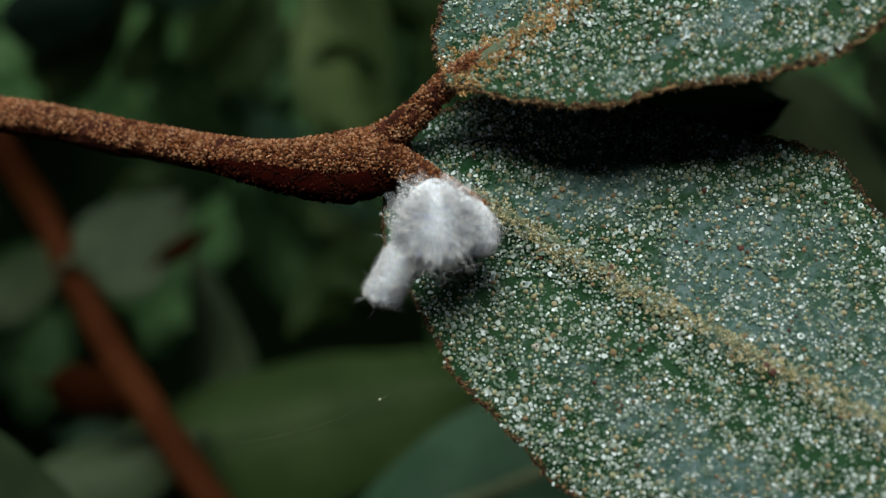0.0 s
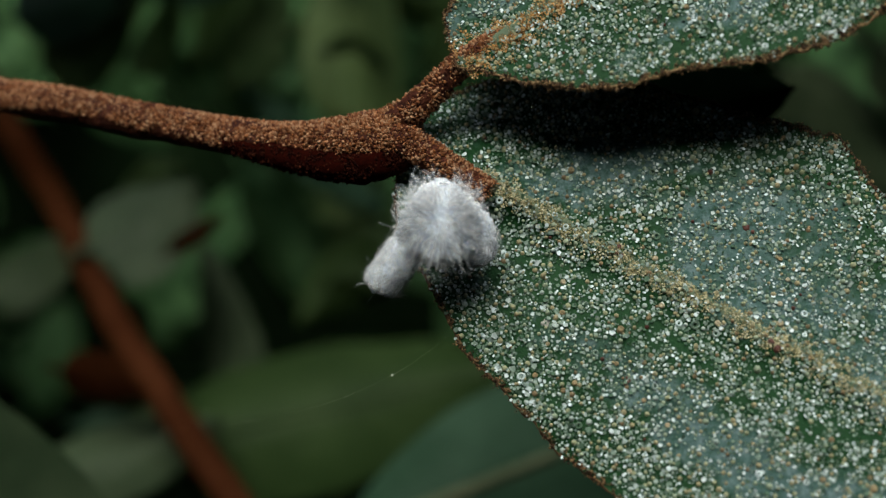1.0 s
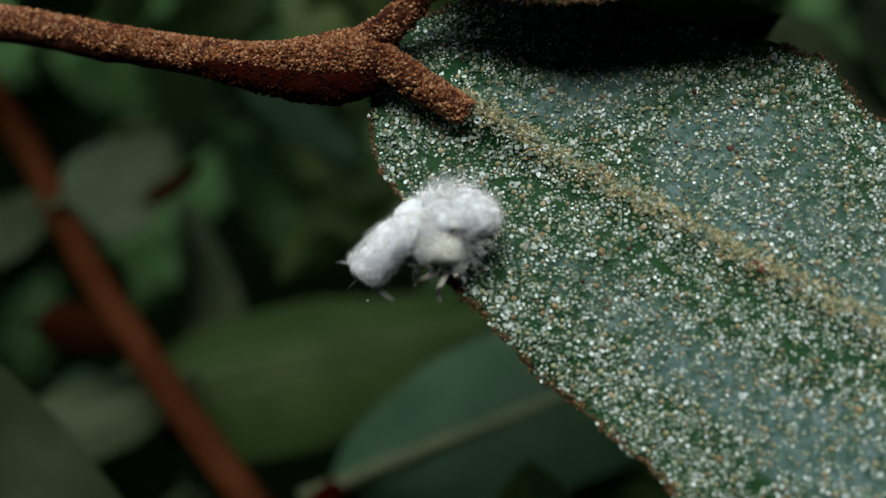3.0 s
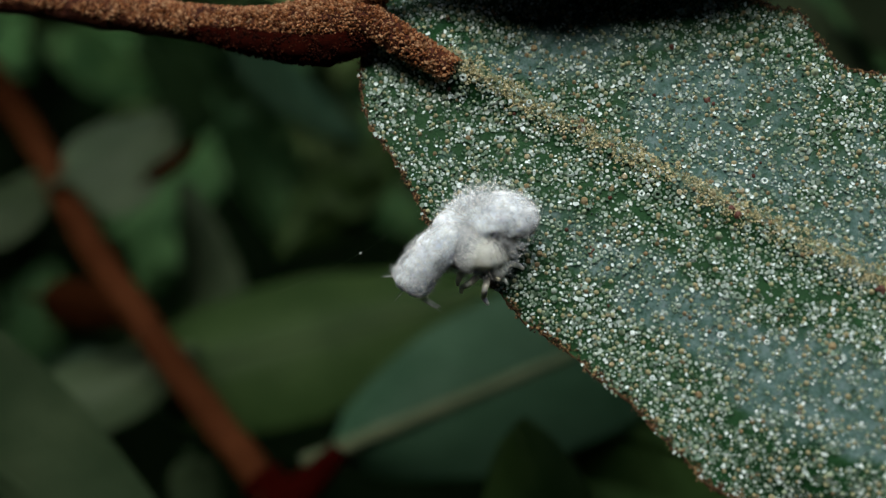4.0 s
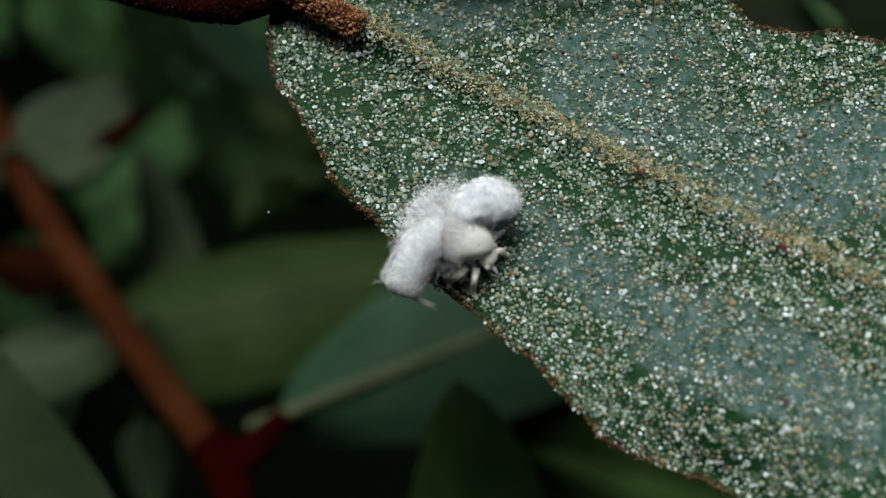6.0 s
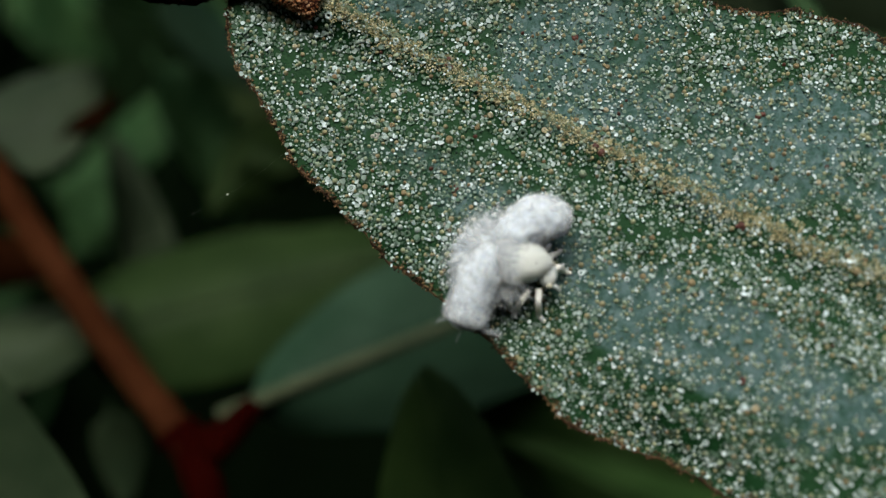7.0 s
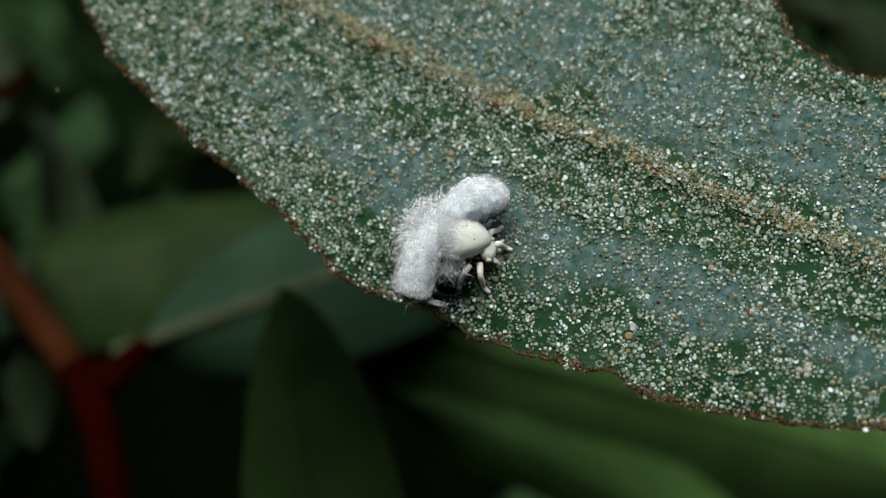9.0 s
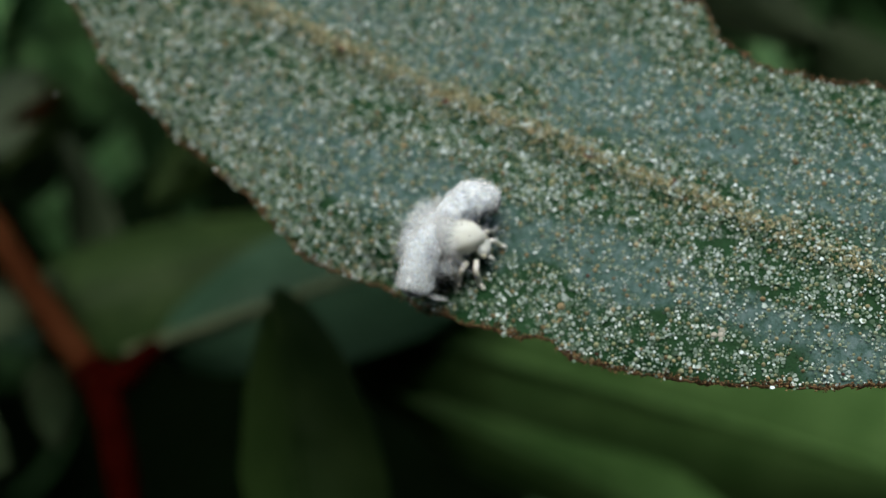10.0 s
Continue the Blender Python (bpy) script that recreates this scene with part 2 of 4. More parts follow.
sheet("backdrop", [(-1.5, 0.40, 0), (1.5, 0.40, 0), (1.5, 0.46, 1.7), (-1.5, 0.46, 1.7)], DEPTH_SHADE, "sheet coloured for the shade inside the shrub far behind", "foliage")


# ---------------------------------------------------------------- leaves
class Blade:
    """A leaf blade: a midrib line on the plan, a half width on each side, and a gently bent surface."""

    def __init__(self, base, way, depth, lower, upper, ends, seed, bend=0.0):
        self.base = np.array(base, float)
        self.m = unit(np.array(way, float))
        self.n = np.array([-self.m[1], self.m[0]])
        self.depth, self.ends, self.seed, self.bend = depth, ends, seed, bend
        self.lower, self.upper = np.array(lower).T, np.array(upper).T

    def half(self, s, side):
        """Half width at s: the knots, with small teeth and waves."""
        knots = self.lower if side < 0 else self.upper
        w = np.interp(s, knots[0], knots[1])
        fade = min(1.0, abs(w) / 0.5)
        w += fade * 0.035 * noise.noise(Vector((s * 3.1, side * 7 + self.seed, 0.3)))
        w += fade * 0.028 * noise.noise(Vector((s * 9.0, side * 3 + self.seed, 5.3)))
        w += fade * 0.016 * noise.noise(Vector((s * 24.0, side * 5 + self.seed, 2.1)))
        return w

    def spot(self, s, w):
        x, z = self.base + s * self.m + (w + self.bend * math.sin(math.pi * min(1, max(0, s / 8.0)))) * self.n
        y = self.depth(x, z, s, w)
        y += 0.030 * noise.noise(Vector((x * 1.3, z * 1.3, self.seed))) + 0.010 * noise.noise(Vector((x * 5, z * 5, self.seed)))
        return np.array([x, y, z])

    def bloom(self, s, w):
        """How far the pale waxy film covers the green at a spot, 0 to 1."""
        x, z = self.base + s * self.m + w * self.n
        v = 0.50 + 0.70 * noise.noise(Vector((x * 0.9, z * 1.3, 2.0 + self.seed))) + 0.35 * noise.noise(Vector((x * 3.1, z * 3.1, 7.0 + self.seed)))
        v -= 0.80 * math.exp(-(((w + 0.42) / 0.30) ** 2)) + 0.40 * math.exp(-(((w - 1.75) / 0.4) ** 2))
        v += 0.38 * math.exp(-(((w + 1.08) / 0.30) ** 2)) + 0.22 * math.exp(-(((w - 0.6) / 0.4) ** 2))
        v -= 0.35 * math.exp(-(((s - 0.2) / 1.3) ** 2))
        if w < -0.9:
            rim = w - np.interp(s, self.lower[0], self.lower[1])
            v -= 0.75 * math.exp(-(((rim - 0.25) / 0.42) ** 2)) * min(1.0, max(0.0, 9.0 - s))
        if self.seed > 5:
            v += 0.05
        return min(1.0, max(0.0, v))

    def normal(self, s, w):
        e = 0.02
        a = self.spot(s + e, w) - self.spot(s - e, w)
        b = self.spot(s, w + e) - self.spot(s, w - e)
        c = unit(np.cross(a, b))
        return -c if c[1] > 0 else c


def main_depth(x, z, s, w):
    y = 10.61 - 0.148 * x + 0.206 * z + 0.0045 * x * x + 0.0398 * x * z + 0.0231 * z * z
    y -= 0.05 * math.exp(-((w / 0.13) ** 2))
    y -= 0.20 * math.exp(-(((s + 0.1) / 0.55) ** 2) - (w / 0.3) ** 2)
    y += 0.05 * math.exp(-(((w + 0.32) / 0.16) ** 2))
    if w < -1.45:
        y += (0.10 + 0.16 * math.sin(s * 1.9 - 1.0)) * min(1, (-1.45 - w) / 0.7) ** 2
    return y


def upper_depth(x, z, s, w):
    y = 9.245 - 0.2145 * x + 0.465 * z
    return y - 0.05 * math.exp(-((w / 0.14) ** 2)) + 0.05 * max(0, -w - 0.7) ** 2


MAIN = Blade((0.45, 1.87), (0.890, -0.456), main_depth,
             [(-0.97, 0.0), (-0.94, -0.18), (-0.87, -0.36), (-0.74, -0.60), (-0.50, -0.90), (0.0, -1.19), (0.45, -1.47), (1.0, -1.62), (1.68, -1.84), (2.3, -1.93), (2.8, -2.03), (3.2, -2.17), (3.7, -2.33), (4.2, -2.31), (4.7, -2.25), (5.2, -2.28), (6.0, -2.12), (6.45, -1.98), (6.7, -2.08), (7.5, -1.88), (8.2, -1.63), (8.7, -1.36), (9.4, -0.98), (10.4, -0.62), (11.3, 0.0)],
             [(-0.97, 0.0), (-0.92, 0.30), (-0.80, 0.62), (-0.54, 0.92), (0.2, 1.40), (1.0, 1.70), (1.93, 1.88), (2.36, 2.00), (2.75, 2.06), (2.97, 1.96), (3.24, 1.74), (3.67, 1.80), (4.06, 2.04), (4.7, 2.14), (5.28, 2.10), (5.63, 2.02), (6.0, 2.08), (6.43, 2.19), (6.73, 1.82), (7.2, 1.68), (7.9, 1.74), (8.43, 1.95), (9.2, 1.6), (10.4, 0.9), (11.3, 0.0)],
             (-0.97, 11.3), 1.0, -0.09)
UPPER = Blade((0.30, 3.08), (0.82, 0.57), upper_depth,
              [(-0.25, 0.0), (-0.10, -0.12), (0.135, -0.43), (0.5, -0.79), (0.97, -1.07), (1.34, -1.16), (1.84, -1.44), (2.28, -1.64), (2.77, -1.76), (3.2, -1.70), (4.2, -1.66), (5.5, -1.3), (7.0, 0.0)],
              [(-0.25, 0.0), (-0.17, 0.24), (-0.06, 0.50), (0.23, 0.72), (0.8, 1.05), (1.8, 1.5), (3.0, 1.8), (4.2, 1.7), (5.5, 1.2), (7.0, 0.0)],
              (-0.25, 7.0), 11.0)


def blade_mesh(blade, rows, across, thick):
    a, b = blade.ends
    u = np.linspace(0, 1, rows)
    s_all = a + (b - a) * (0.25 * u**2 + 0.75 * u) if blade is UPPER else a + (b - a) * (0.35 * u**2.2 + 0.65 * u)
    v_all = np.sign(np.linspace(-1, 1, across)) * np.abs(np.linspace(-1, 1, across)) ** 0.9
    front, film = [], []
    for s in s_all:
        lo, hi = blade.half(s, -1), blade.half(s, 1)
        for v in v_all:
            w = -v * lo if v < 0 else v * hi
            front.append(blade.spot(s, w))
            film.append(blade.bloom(s, w))
    front = np.array(front)
    back = front + np.array([0.01, 1.0, -0.25]) * thick
    faces = []
    n = len(front)
    for i in range(rows - 1):
        for j in range(across - 1):
            q = (i * across + j, i * across + j + 1, (i + 1) * across + j + 1, (i + 1) * across + j)
            faces.append(q[::-1])
            faces.append(tuple(n + k for k in q))
    ring = [i * across for i in range(rows)] + [(rows - 1) * across + j for j in range(1, across)]
    ring += [i * across + across - 1 for i in range(rows - 2, -1, -1)] + list(range(across - 2, 0, -1))
    for p, q in zip(ring, ring[1:] + ring[:1]):
        faces.append((p, q, n + q, n + p))
    return np.vstack([front, back]), faces, film + film


def dome(verts, faces, centre, size, tall, sides, turn, levels):
    """A small knob with a round top."""
    start = len(verts)
    for z, q in levels:
        for i in range(sides):
            a = turn + 2 * math.pi * i / sides
            verts.append((centre[0] + size * q * math.cos(a), centre[1] + size * q * math.sin(a), centre[2] + tall * z))
    verts.append((centre[0], centre[1], centre[2] + tall))
    for ring in range(len(levels) - 1):
        for i in range(sides):
            j = (i + 1) % sides
            b = start + ring * sides
            faces.append((b + i, b + j, b + sides + j, b + sides + i))
    last = start + (len(levels) - 1) * sides
    faces += [(last + i, last + (i + 1) % sides, len(verts) - 1) for i in range(sides)]


def flake_template(seed, lumps):
    """A scale: a round boss in a broken collar of pale flakes."""
    r = np.random.default_rng(seed)
    verts, faces = [], []
    a = r.uniform(0, 6.28)
    for k in range(lumps):
        a += 2 * math.pi / max(lumps, 5) * r.uniform(0.75, 1.3)
        far, size = r.uniform(0.50, 0.95), r.uniform(0.16, 0.34)
        dome(verts, faces, (far * math.cos(a), far * math.sin(a), -0.05), size, r.uniform(0.22, 0.55), 4, r.uniform(0, 6), ((0.0, 1.0),))
    flakes = len(faces)
    dome(verts, faces, (0, 0, -0.05), r.uniform(0.30, 0.40), r.uniform(0.58, 0.75), 6, 0.3, ((0.0, 1.0), (0.62, 0.78)))
    return np.array(verts), faces, [0] * flakes + [1] * (len(faces) - flakes)


def ring_template():
    verts, faces = [], []
    for i in range(9):
        a = 2 * math.pi * i / 9
        for r, z in ((0.17, 0.08), (0.27, 0.28), (0.41, 0.26), (0.50, 0.03)):
            verts.append((r * math.cos(a), r * math.sin(a), z))
    for i in range(9):
        j = (i + 1) % 9
        for q in range(3):
            faces.append((i * 4 + q, i * 4 + q + 1, j * 4 + q + 1, j * 4 + q))
    return np.array(verts), faces, [0] * len(faces)


def petal_template(seed, petals, boss):
    """A scale with a torn, cupped collar of thin flakes about a small boss."""
    r = np.random.default_rng(seed)
    verts, faces = [], []
    for k in range(petals):
        a = 2 * math.pi * (k + r.uniform(-0.3, 0.3)) / max(petals, 5)
        half = r.uniform(0.14, 0.36)
        r0, r1 = r.uniform(0.42, 0.60), r.uniform(0.66, 0.98)
        z0, z1 = r.uniform(0.06, 0.20), r.uniform(0.16, 0.50)
        b = len(verts)
        verts += [(r0 * math.cos(a - half), r0 * math.sin(a - half), z0), (r0 * math.cos(a + half), r0 * math.sin(a + half), z0),
                  (r1 * math.cos(a + half * 0.9), r1 * math.sin(a + half * 0.9), z1), (1.08 * r1 * math.cos(a), 1.08 * r1 * math.sin(a), z1 * r.uniform(0.6, 1.2)), (r1 * math.cos(a - half * 0.9), r1 * math.sin(a - half * 0.9), z1 * r.uniform(0.5, 1.2)),
                  (0.7 * r1 * math.cos(a), 0.7 * r1 * math.sin(a), -0.1)]
        faces += [(b, b + 1, b + 2, b + 3, b + 4), (b, b + 5, b + 1), (b + 1, b + 5, b + 2), (b + 2, b + 5, b + 3), (b + 3, b + 5, b + 4), (b + 4, b + 5, b)]
    flakes = len(faces)
    dome(verts, faces, (0, 0, -0.05), boss, r.uniform(0.32, 0.48), 6, 0.3, ((0.0, 1.0), (0.62, 0.78)))
    return np.array(verts), faces, [0] * flakes + [1] * (len(faces) - flakes)


def amber_template(seed, petals):
    """A large old scale: a cratered amber boss in a wide torn collar."""
    r = np.random.default_rng(seed)
    tv, tf, ts = petal_template(seed, petals, 0.10)
    verts, faces = [tuple(v * (1.25, 1.25, 1.0)) for v in tv], list(tf)
    start = len(verts)
    for z, q in ((-0.05, 0.40), (0.26, 0.34), (0.36, 0.22), (0.28, 0.10)):
        for i in range(9):
            a = 2 * math.pi * i / 9
            verts.append((q * math.cos(a) * r.uniform(0.9, 1.1), q * math.sin(a) * r.uniform(0.9, 1.1), z))
    rim = [(start + k * 9 + i, start + k * 9 + (i + 1) % 9, start + k * 9 + 9 + (i + 1) % 9, start + k * 9 + 9 + i) for k in range(3) for i in range(9)]
    rim.append(tuple(start + 27 + i for i in range(9)))
    return np.array(verts), faces + rim, [0 if q == 0 else 2 for q in ts] + [2] * len(rim)


TEMPLATES = [flake_template(40 + i, n) for i, n in enumerate((5, 6, 4, 5, 3, 0, 2))] + [ring_template()]
TEMPLATES += [petal_template(80 + i, n, b) for i, (n, b) in enumerate(((6, 0.29), (7, 0.28), (5, 0.32), (6, 0.30), (8, 0.26), (4, 0.33), (2, 0.34)))]
TEMPLATES += [amber_template(95 + i, n) for i, n in enumerate((7, 5, 9))]


def joined(name, picks, materials, parent, label=""):
    """Many small pieces in one mesh. picks: (template, place, normal, size, turn)."""
    verts, faces, slots, smooth, start = [], [], [], [], 0
    for template, place, up, size, turn in picks:
        tv, tf, ts = template
        side = unit(np.cross(up, (0.2, 0.1, 1.0)))
        fore = np.cross(up, side)
        c, s = math.cos(turn), math.sin(turn)
        axes = np.stack([c * side + s * fore, -s * side + c * fore, up])
        verts.append(place + (tv * size) @ axes)
        faces += [tuple(start + i for i in f) for f in tf]
        slots += ts
        start += len(tv)
    ob = mesh_object(name, world_of(np.vstack(verts)), faces, materials, parent, label, slots, np.array(slots, dtype=bool))
    return tagged(ob, kind="stuff")


def scatter(blade, gap, sizes, s_range, seed):
    """Scales over a blade, on a shaken grid."""
    r = np.random.default_rng(seed)
    picks = []
    s = s_range[0]
    row = 0
    while s < s_range[1]:
        lo, hi = blade.half(s, -1), blade.half(s, 1)
        w = lo + gap * (0.3 + 0.5 * (row % 2))
        while w < hi - 0.02:
            ss, ww = s + r.normal(0, gap * 0.23), w + r.normal(0, gap * 0.23)
            w += gap
            x, z = blade.base + ss * blade.m + ww * blade.n
            thin = noise.noise(Vector((x * 2.1, z * 2.1, 9.0 + seed))) + 0.6 * noise.noise(Vector((x * 6, z * 6, 3.0)))
            film = blade.bloom(ss, ww)
            band = math.exp(-(((ww + 0.45) / 0.28) ** 2)) if blade.seed < 5 else 0.0
            rim = math.exp(-(((ww - lo - 0.45) / 0.42) ** 2)) * min(1.0, max(0.0, ss - 3.2)) if blade.seed < 5 else 0.0
            if r.random() < 0.02 + 0.24 * rim + 0.18 * film + (0.26 + 0.55 * band) * max(0.0, thin):
                continue
            if ss < blade.ends[0] + 0.05 or ww < blade.half(ss, -1) + 0.03 or ww > blade.half(ss, 1) - 0.03:
                continue
            size = r.uniform(*sizes) * (1.35 if r.random() < 0.12 else 1.0) * (1 - 0.10 * film)
            kind = TEMPLATES[7] if r.random() < 0.022 else TEMPLATES[15 + r.integers(3)] if r.random() < 0.020 else TEMPLATES[13 + r.integers(2)] if r.random() < (0.4 if blade.seed > 5 else 0.08 + 0.72 * film) else TEMPLATES[8 + r.integers(5)] if r.random() < 0.88 else TEMPLATES[r.integers(5)]
            up = unit(blade.normal(ss, ww) + r.normal(0, 0.12, 3))
            picks.append((kind, blade.spot(ss, ww), up, size, r.uniform(0, 6.28), ss, ww))
        s += gap * 0.87
        row += 1
    return picks


def margin_mesh(blade, parent):
    """The rust-brown felted edge all round a blade: a knobbly cord on each side."""
    for side in (-1, 1):
        s = np.linspace(blade.ends[0], blade.ends[1], 420)
        line = np.array([blade.spot(q, blade.half(q, side)) + (0, 0.01, 0) for q in s])
        radii = np.array([0.015 + 0.012 * noise.noise(Vector((q * 11, side, 1))) + 0.008 * noise.noise(Vector((q * 40, side, 4))) for q in s])
        verts, faces = tube_arrays(line, radii, 7, 0.5, 14.0, side)
        mesh_object("margin", world_of(verts), faces, MARGIN, parent, "rust-brown felted leaf margin")
        r = np.random.default_rng(8 + side)
        picks = []
        for k in range(1100):
            q = r.uniform(*blade.ends)
            spot = blade.spot(q, blade.half(q, side) * r.uniform(0.975, 1.004)) + r.normal(0, 0.014, 3)
            picks.append((TEMPLATES[r.integers(7)], spot, unit(r.normal(0, 0.6, 3) + (0, -0.8, 0.2)), r.uniform(0.018, 0.046), r.uniform(0, 6)))
        joined("margin_felt", picks, [MARGIN, MARGIN], parent, "clumped brown scales along the margin")


def midrib_picks(blade, s_range, count, seed):
    r = np.random.default_rng(seed)
    picks = []
    for k in range(count):
        s = s_range[0] + (s_range[1] - s_range[0]) * r.random() ** 1.15
        w = r.normal(0, 0.064 + (0.05 * math.exp(-s / 0.6) if blade.seed > 5 else 0.0))
        picks.append((TEMPLATES[8 + r.integers(7)], blade.spot(s, w) + (0, -0.004, 0), unit(blade.normal(s, w) + r.normal(0, 0.35, 3)), r.uniform(0.026, 0.050), r.uniform(0, 6)))
    return picks


OCHRE = rust_skin("ochre_scales", (0.12, 0.112, 0.052), (0.31, 0.28, 0.145), (0.48, 0.46, 0.33))
ORANGE = rust_skin("orange_scales", (0.150, 0.058, 0.0140), (0.36, 0.19, 0.058), (0.48, 0.37, 0.20))


def build_leaf(name, blade, label, gap, sizes, s_range, rows, across, mid_material, mid_range):
    leaf = tagged(empty(name), label, "leaf", "leaves of the twig")
    verts, faces, film = blade_mesh(blade, rows, across, 0.045)
    plate = mesh_object("blade", world_of(verts), faces, SKIN, leaf, "waxy green blade with pale bloom")
    plate.data.attributes.new("bloom", "FLOAT", "POINT").data.foreach_set("value", np.array(film, dtype=np.float32))
    s = np.linspace(mid_range[0], mid_range[1], 120)
    line = np.array([blade.spot(q, 0) + (0, 0.088, 0) for q in s])
    verts, faces = tube_arrays(line, np.linspace(0.10, 0.06, 120), 10, 0.25, 9.0, 2)
    mesh_object("midrib", world_of(verts), faces, MIDRIB, leaf, "ochre felted midrib")
    joined("midrib_felt", midrib_picks(blade, mid_range, 1500, 3), [mid_material, mid_material], leaf, "ochre scales crowded on the midrib")
    margin_mesh(blade, leaf)
    return leaf, scatter(blade, gap, sizes, s_range, 21)


main_leaf, main_scales = build_leaf("shrub_leaf", MAIN, "grey-green leaf underside dotted with silvery scales, brown margin", 0.080, (0.051, 0.078), (-0.93, 9.9), 330, 90, OCHRE, (-0.15, 11.0))
upper_leaf, upper_scales = build_leaf("shrub_leaf", UPPER, "green leaf with silvery scales and rusty margin above the other", 0.080, (0.050, 0.074), (-0.2, 4.6), 200, 60, ORANGE, (-0.2, 6.8))
joined("scale_field", [p[:5] for p in upper_scales], [FLAKE, PEARL, AMBER], upper_leaf, "silvery peltate scales")


# ---------------------------------------------------------------- twig
def scale_coat(line, radii, count, seed, size=(0.026, 0.054), low=-2.0):
    """Scales round a stem; low: how far round its underside they still grow."""
    r = np.random.default_rng(seed)
    along = unit(np.gradient(line, axis=0))
    picks = []
    for k in range(count):
        i = r.integers(len(line))
        a = r.uniform(0, 2 * math.pi)
        side = unit(np.cross(along[i], (0.13, 0.05, 0.99)))
        out = math.cos(a) * side + math.sin(a) * np.cross(side, along[i])
        if out[2] < low + 0.45 * noise.noise(Vector(line[i] * 2.2 + out)):
            continue
        spot = line[i] + out * radii[i] * 0.965 + along[i] * r.normal(0, 0.02)
        picks.append((TEMPLATES[r.integers(7)], spot, unit(out + r.normal(0, 0.25, 3)), r.uniform(*size), r.uniform(0, 6)))
    return picks


twig = tagged(empty("twig"), "rust-brown scaly twig forking into two leaf stalks", "twig")
line = smooth_line([(-9.5, 13.9, 3.9), (-6.2, 12.8, 3.10), (-4.75, 12.3, 2.83), (-4.07, 12.1, 2.73), (-2.79, 11.7, 2.47), (-1.87, 11.4, 2.32), (-1.01, 11.2, 2.28), (-0.50, 11.08, 2.34), (-0.30, 11.02, 2.36)], 220)
u = np.linspace(0, 1, 220)
radii = 0.180 + 0.10 * np.exp(-(((line[:, 0] + 0.75) / 0.5) ** 2)) - 0.12 * np.clip((line[:, 0] + 0.5) / 0.25, 0, 1)
verts, faces = tube_arrays(line, radii, 22, 0.16, 3.2, 1)
mesh_object("stem", world_of(verts), faces, BARK, twig, "brown bark under rusty scales")
joined("scale_coat", scale_coat(line, radii, 10500, 4, (0.026, 0.064), -0.50), [RUST, RUST], twig, "rusty and pinkish scales on the bark")
bud = smooth_line([(-2.6, 11.55, 2.42), (-1.8, 11.3, 2.20), (-1.1, 11.14, 2.08), (-0.7, 11.05, 2.09), (-0.42, 11.0, 2.16), (-0.26, 10.98, 2.22)], 40)
verts, faces = tube_arrays(bud, 0.03 + 0.15 * np.sin(np.linspace(0.2, 2.9, 40)), 22, 0.30, 5.0, 6)
mesh_object("leaf_cushion", world_of(verts), faces, CUSHION, twig, "red swelling below the fork, darkened for its shade")
joined("cushion_coat", scale_coat(bud, 0.03 + 0.15 * np.sin(np.linspace(0.2, 2.9, 40)), 1500, 17, (0.024, 0.055)), [DARK_RUST, DARK_RUST], twig, "red-brown scales on the swelling, darkened for its shade")
for name, points, sizes, seed in (
    ("upper_stalk", [(-0.62, 11.08, 2.42), (-0.45, 11.0, 2.50), (-0.18, 10.86, 2.71), (0.085, 10.72, 2.97), (0.27, 10.64, 3.10), (0.48, 10.68, 3.24), (0.75, 10.74, 3.40)], (0.18, 0.05), 7),
    ("lower_stalk", [(-0.62, 11.02, 2.38), (-0.35, 10.93, 2.27), (-0.05, 10.86, 2.07), (0.18, 10.82, 1.93), (0.40, 10.80, 1.80)], (0.17, 0.115), 9),
):
    line = smooth_line(points, 60)
    radii = np.linspace(*sizes, 60)
    verts, faces = tube_arrays(line, radii, 16, 0.2, 6.0, seed)
    stalk = mesh_object(name, world_of(verts), faces, BARK, twig, "rust-brown leaf stalk")
    joined("scale_coat", scale_coat(line, radii, 900, seed, (0.028, 0.062)), [RUST, RUST], stalk, "rusty scales")


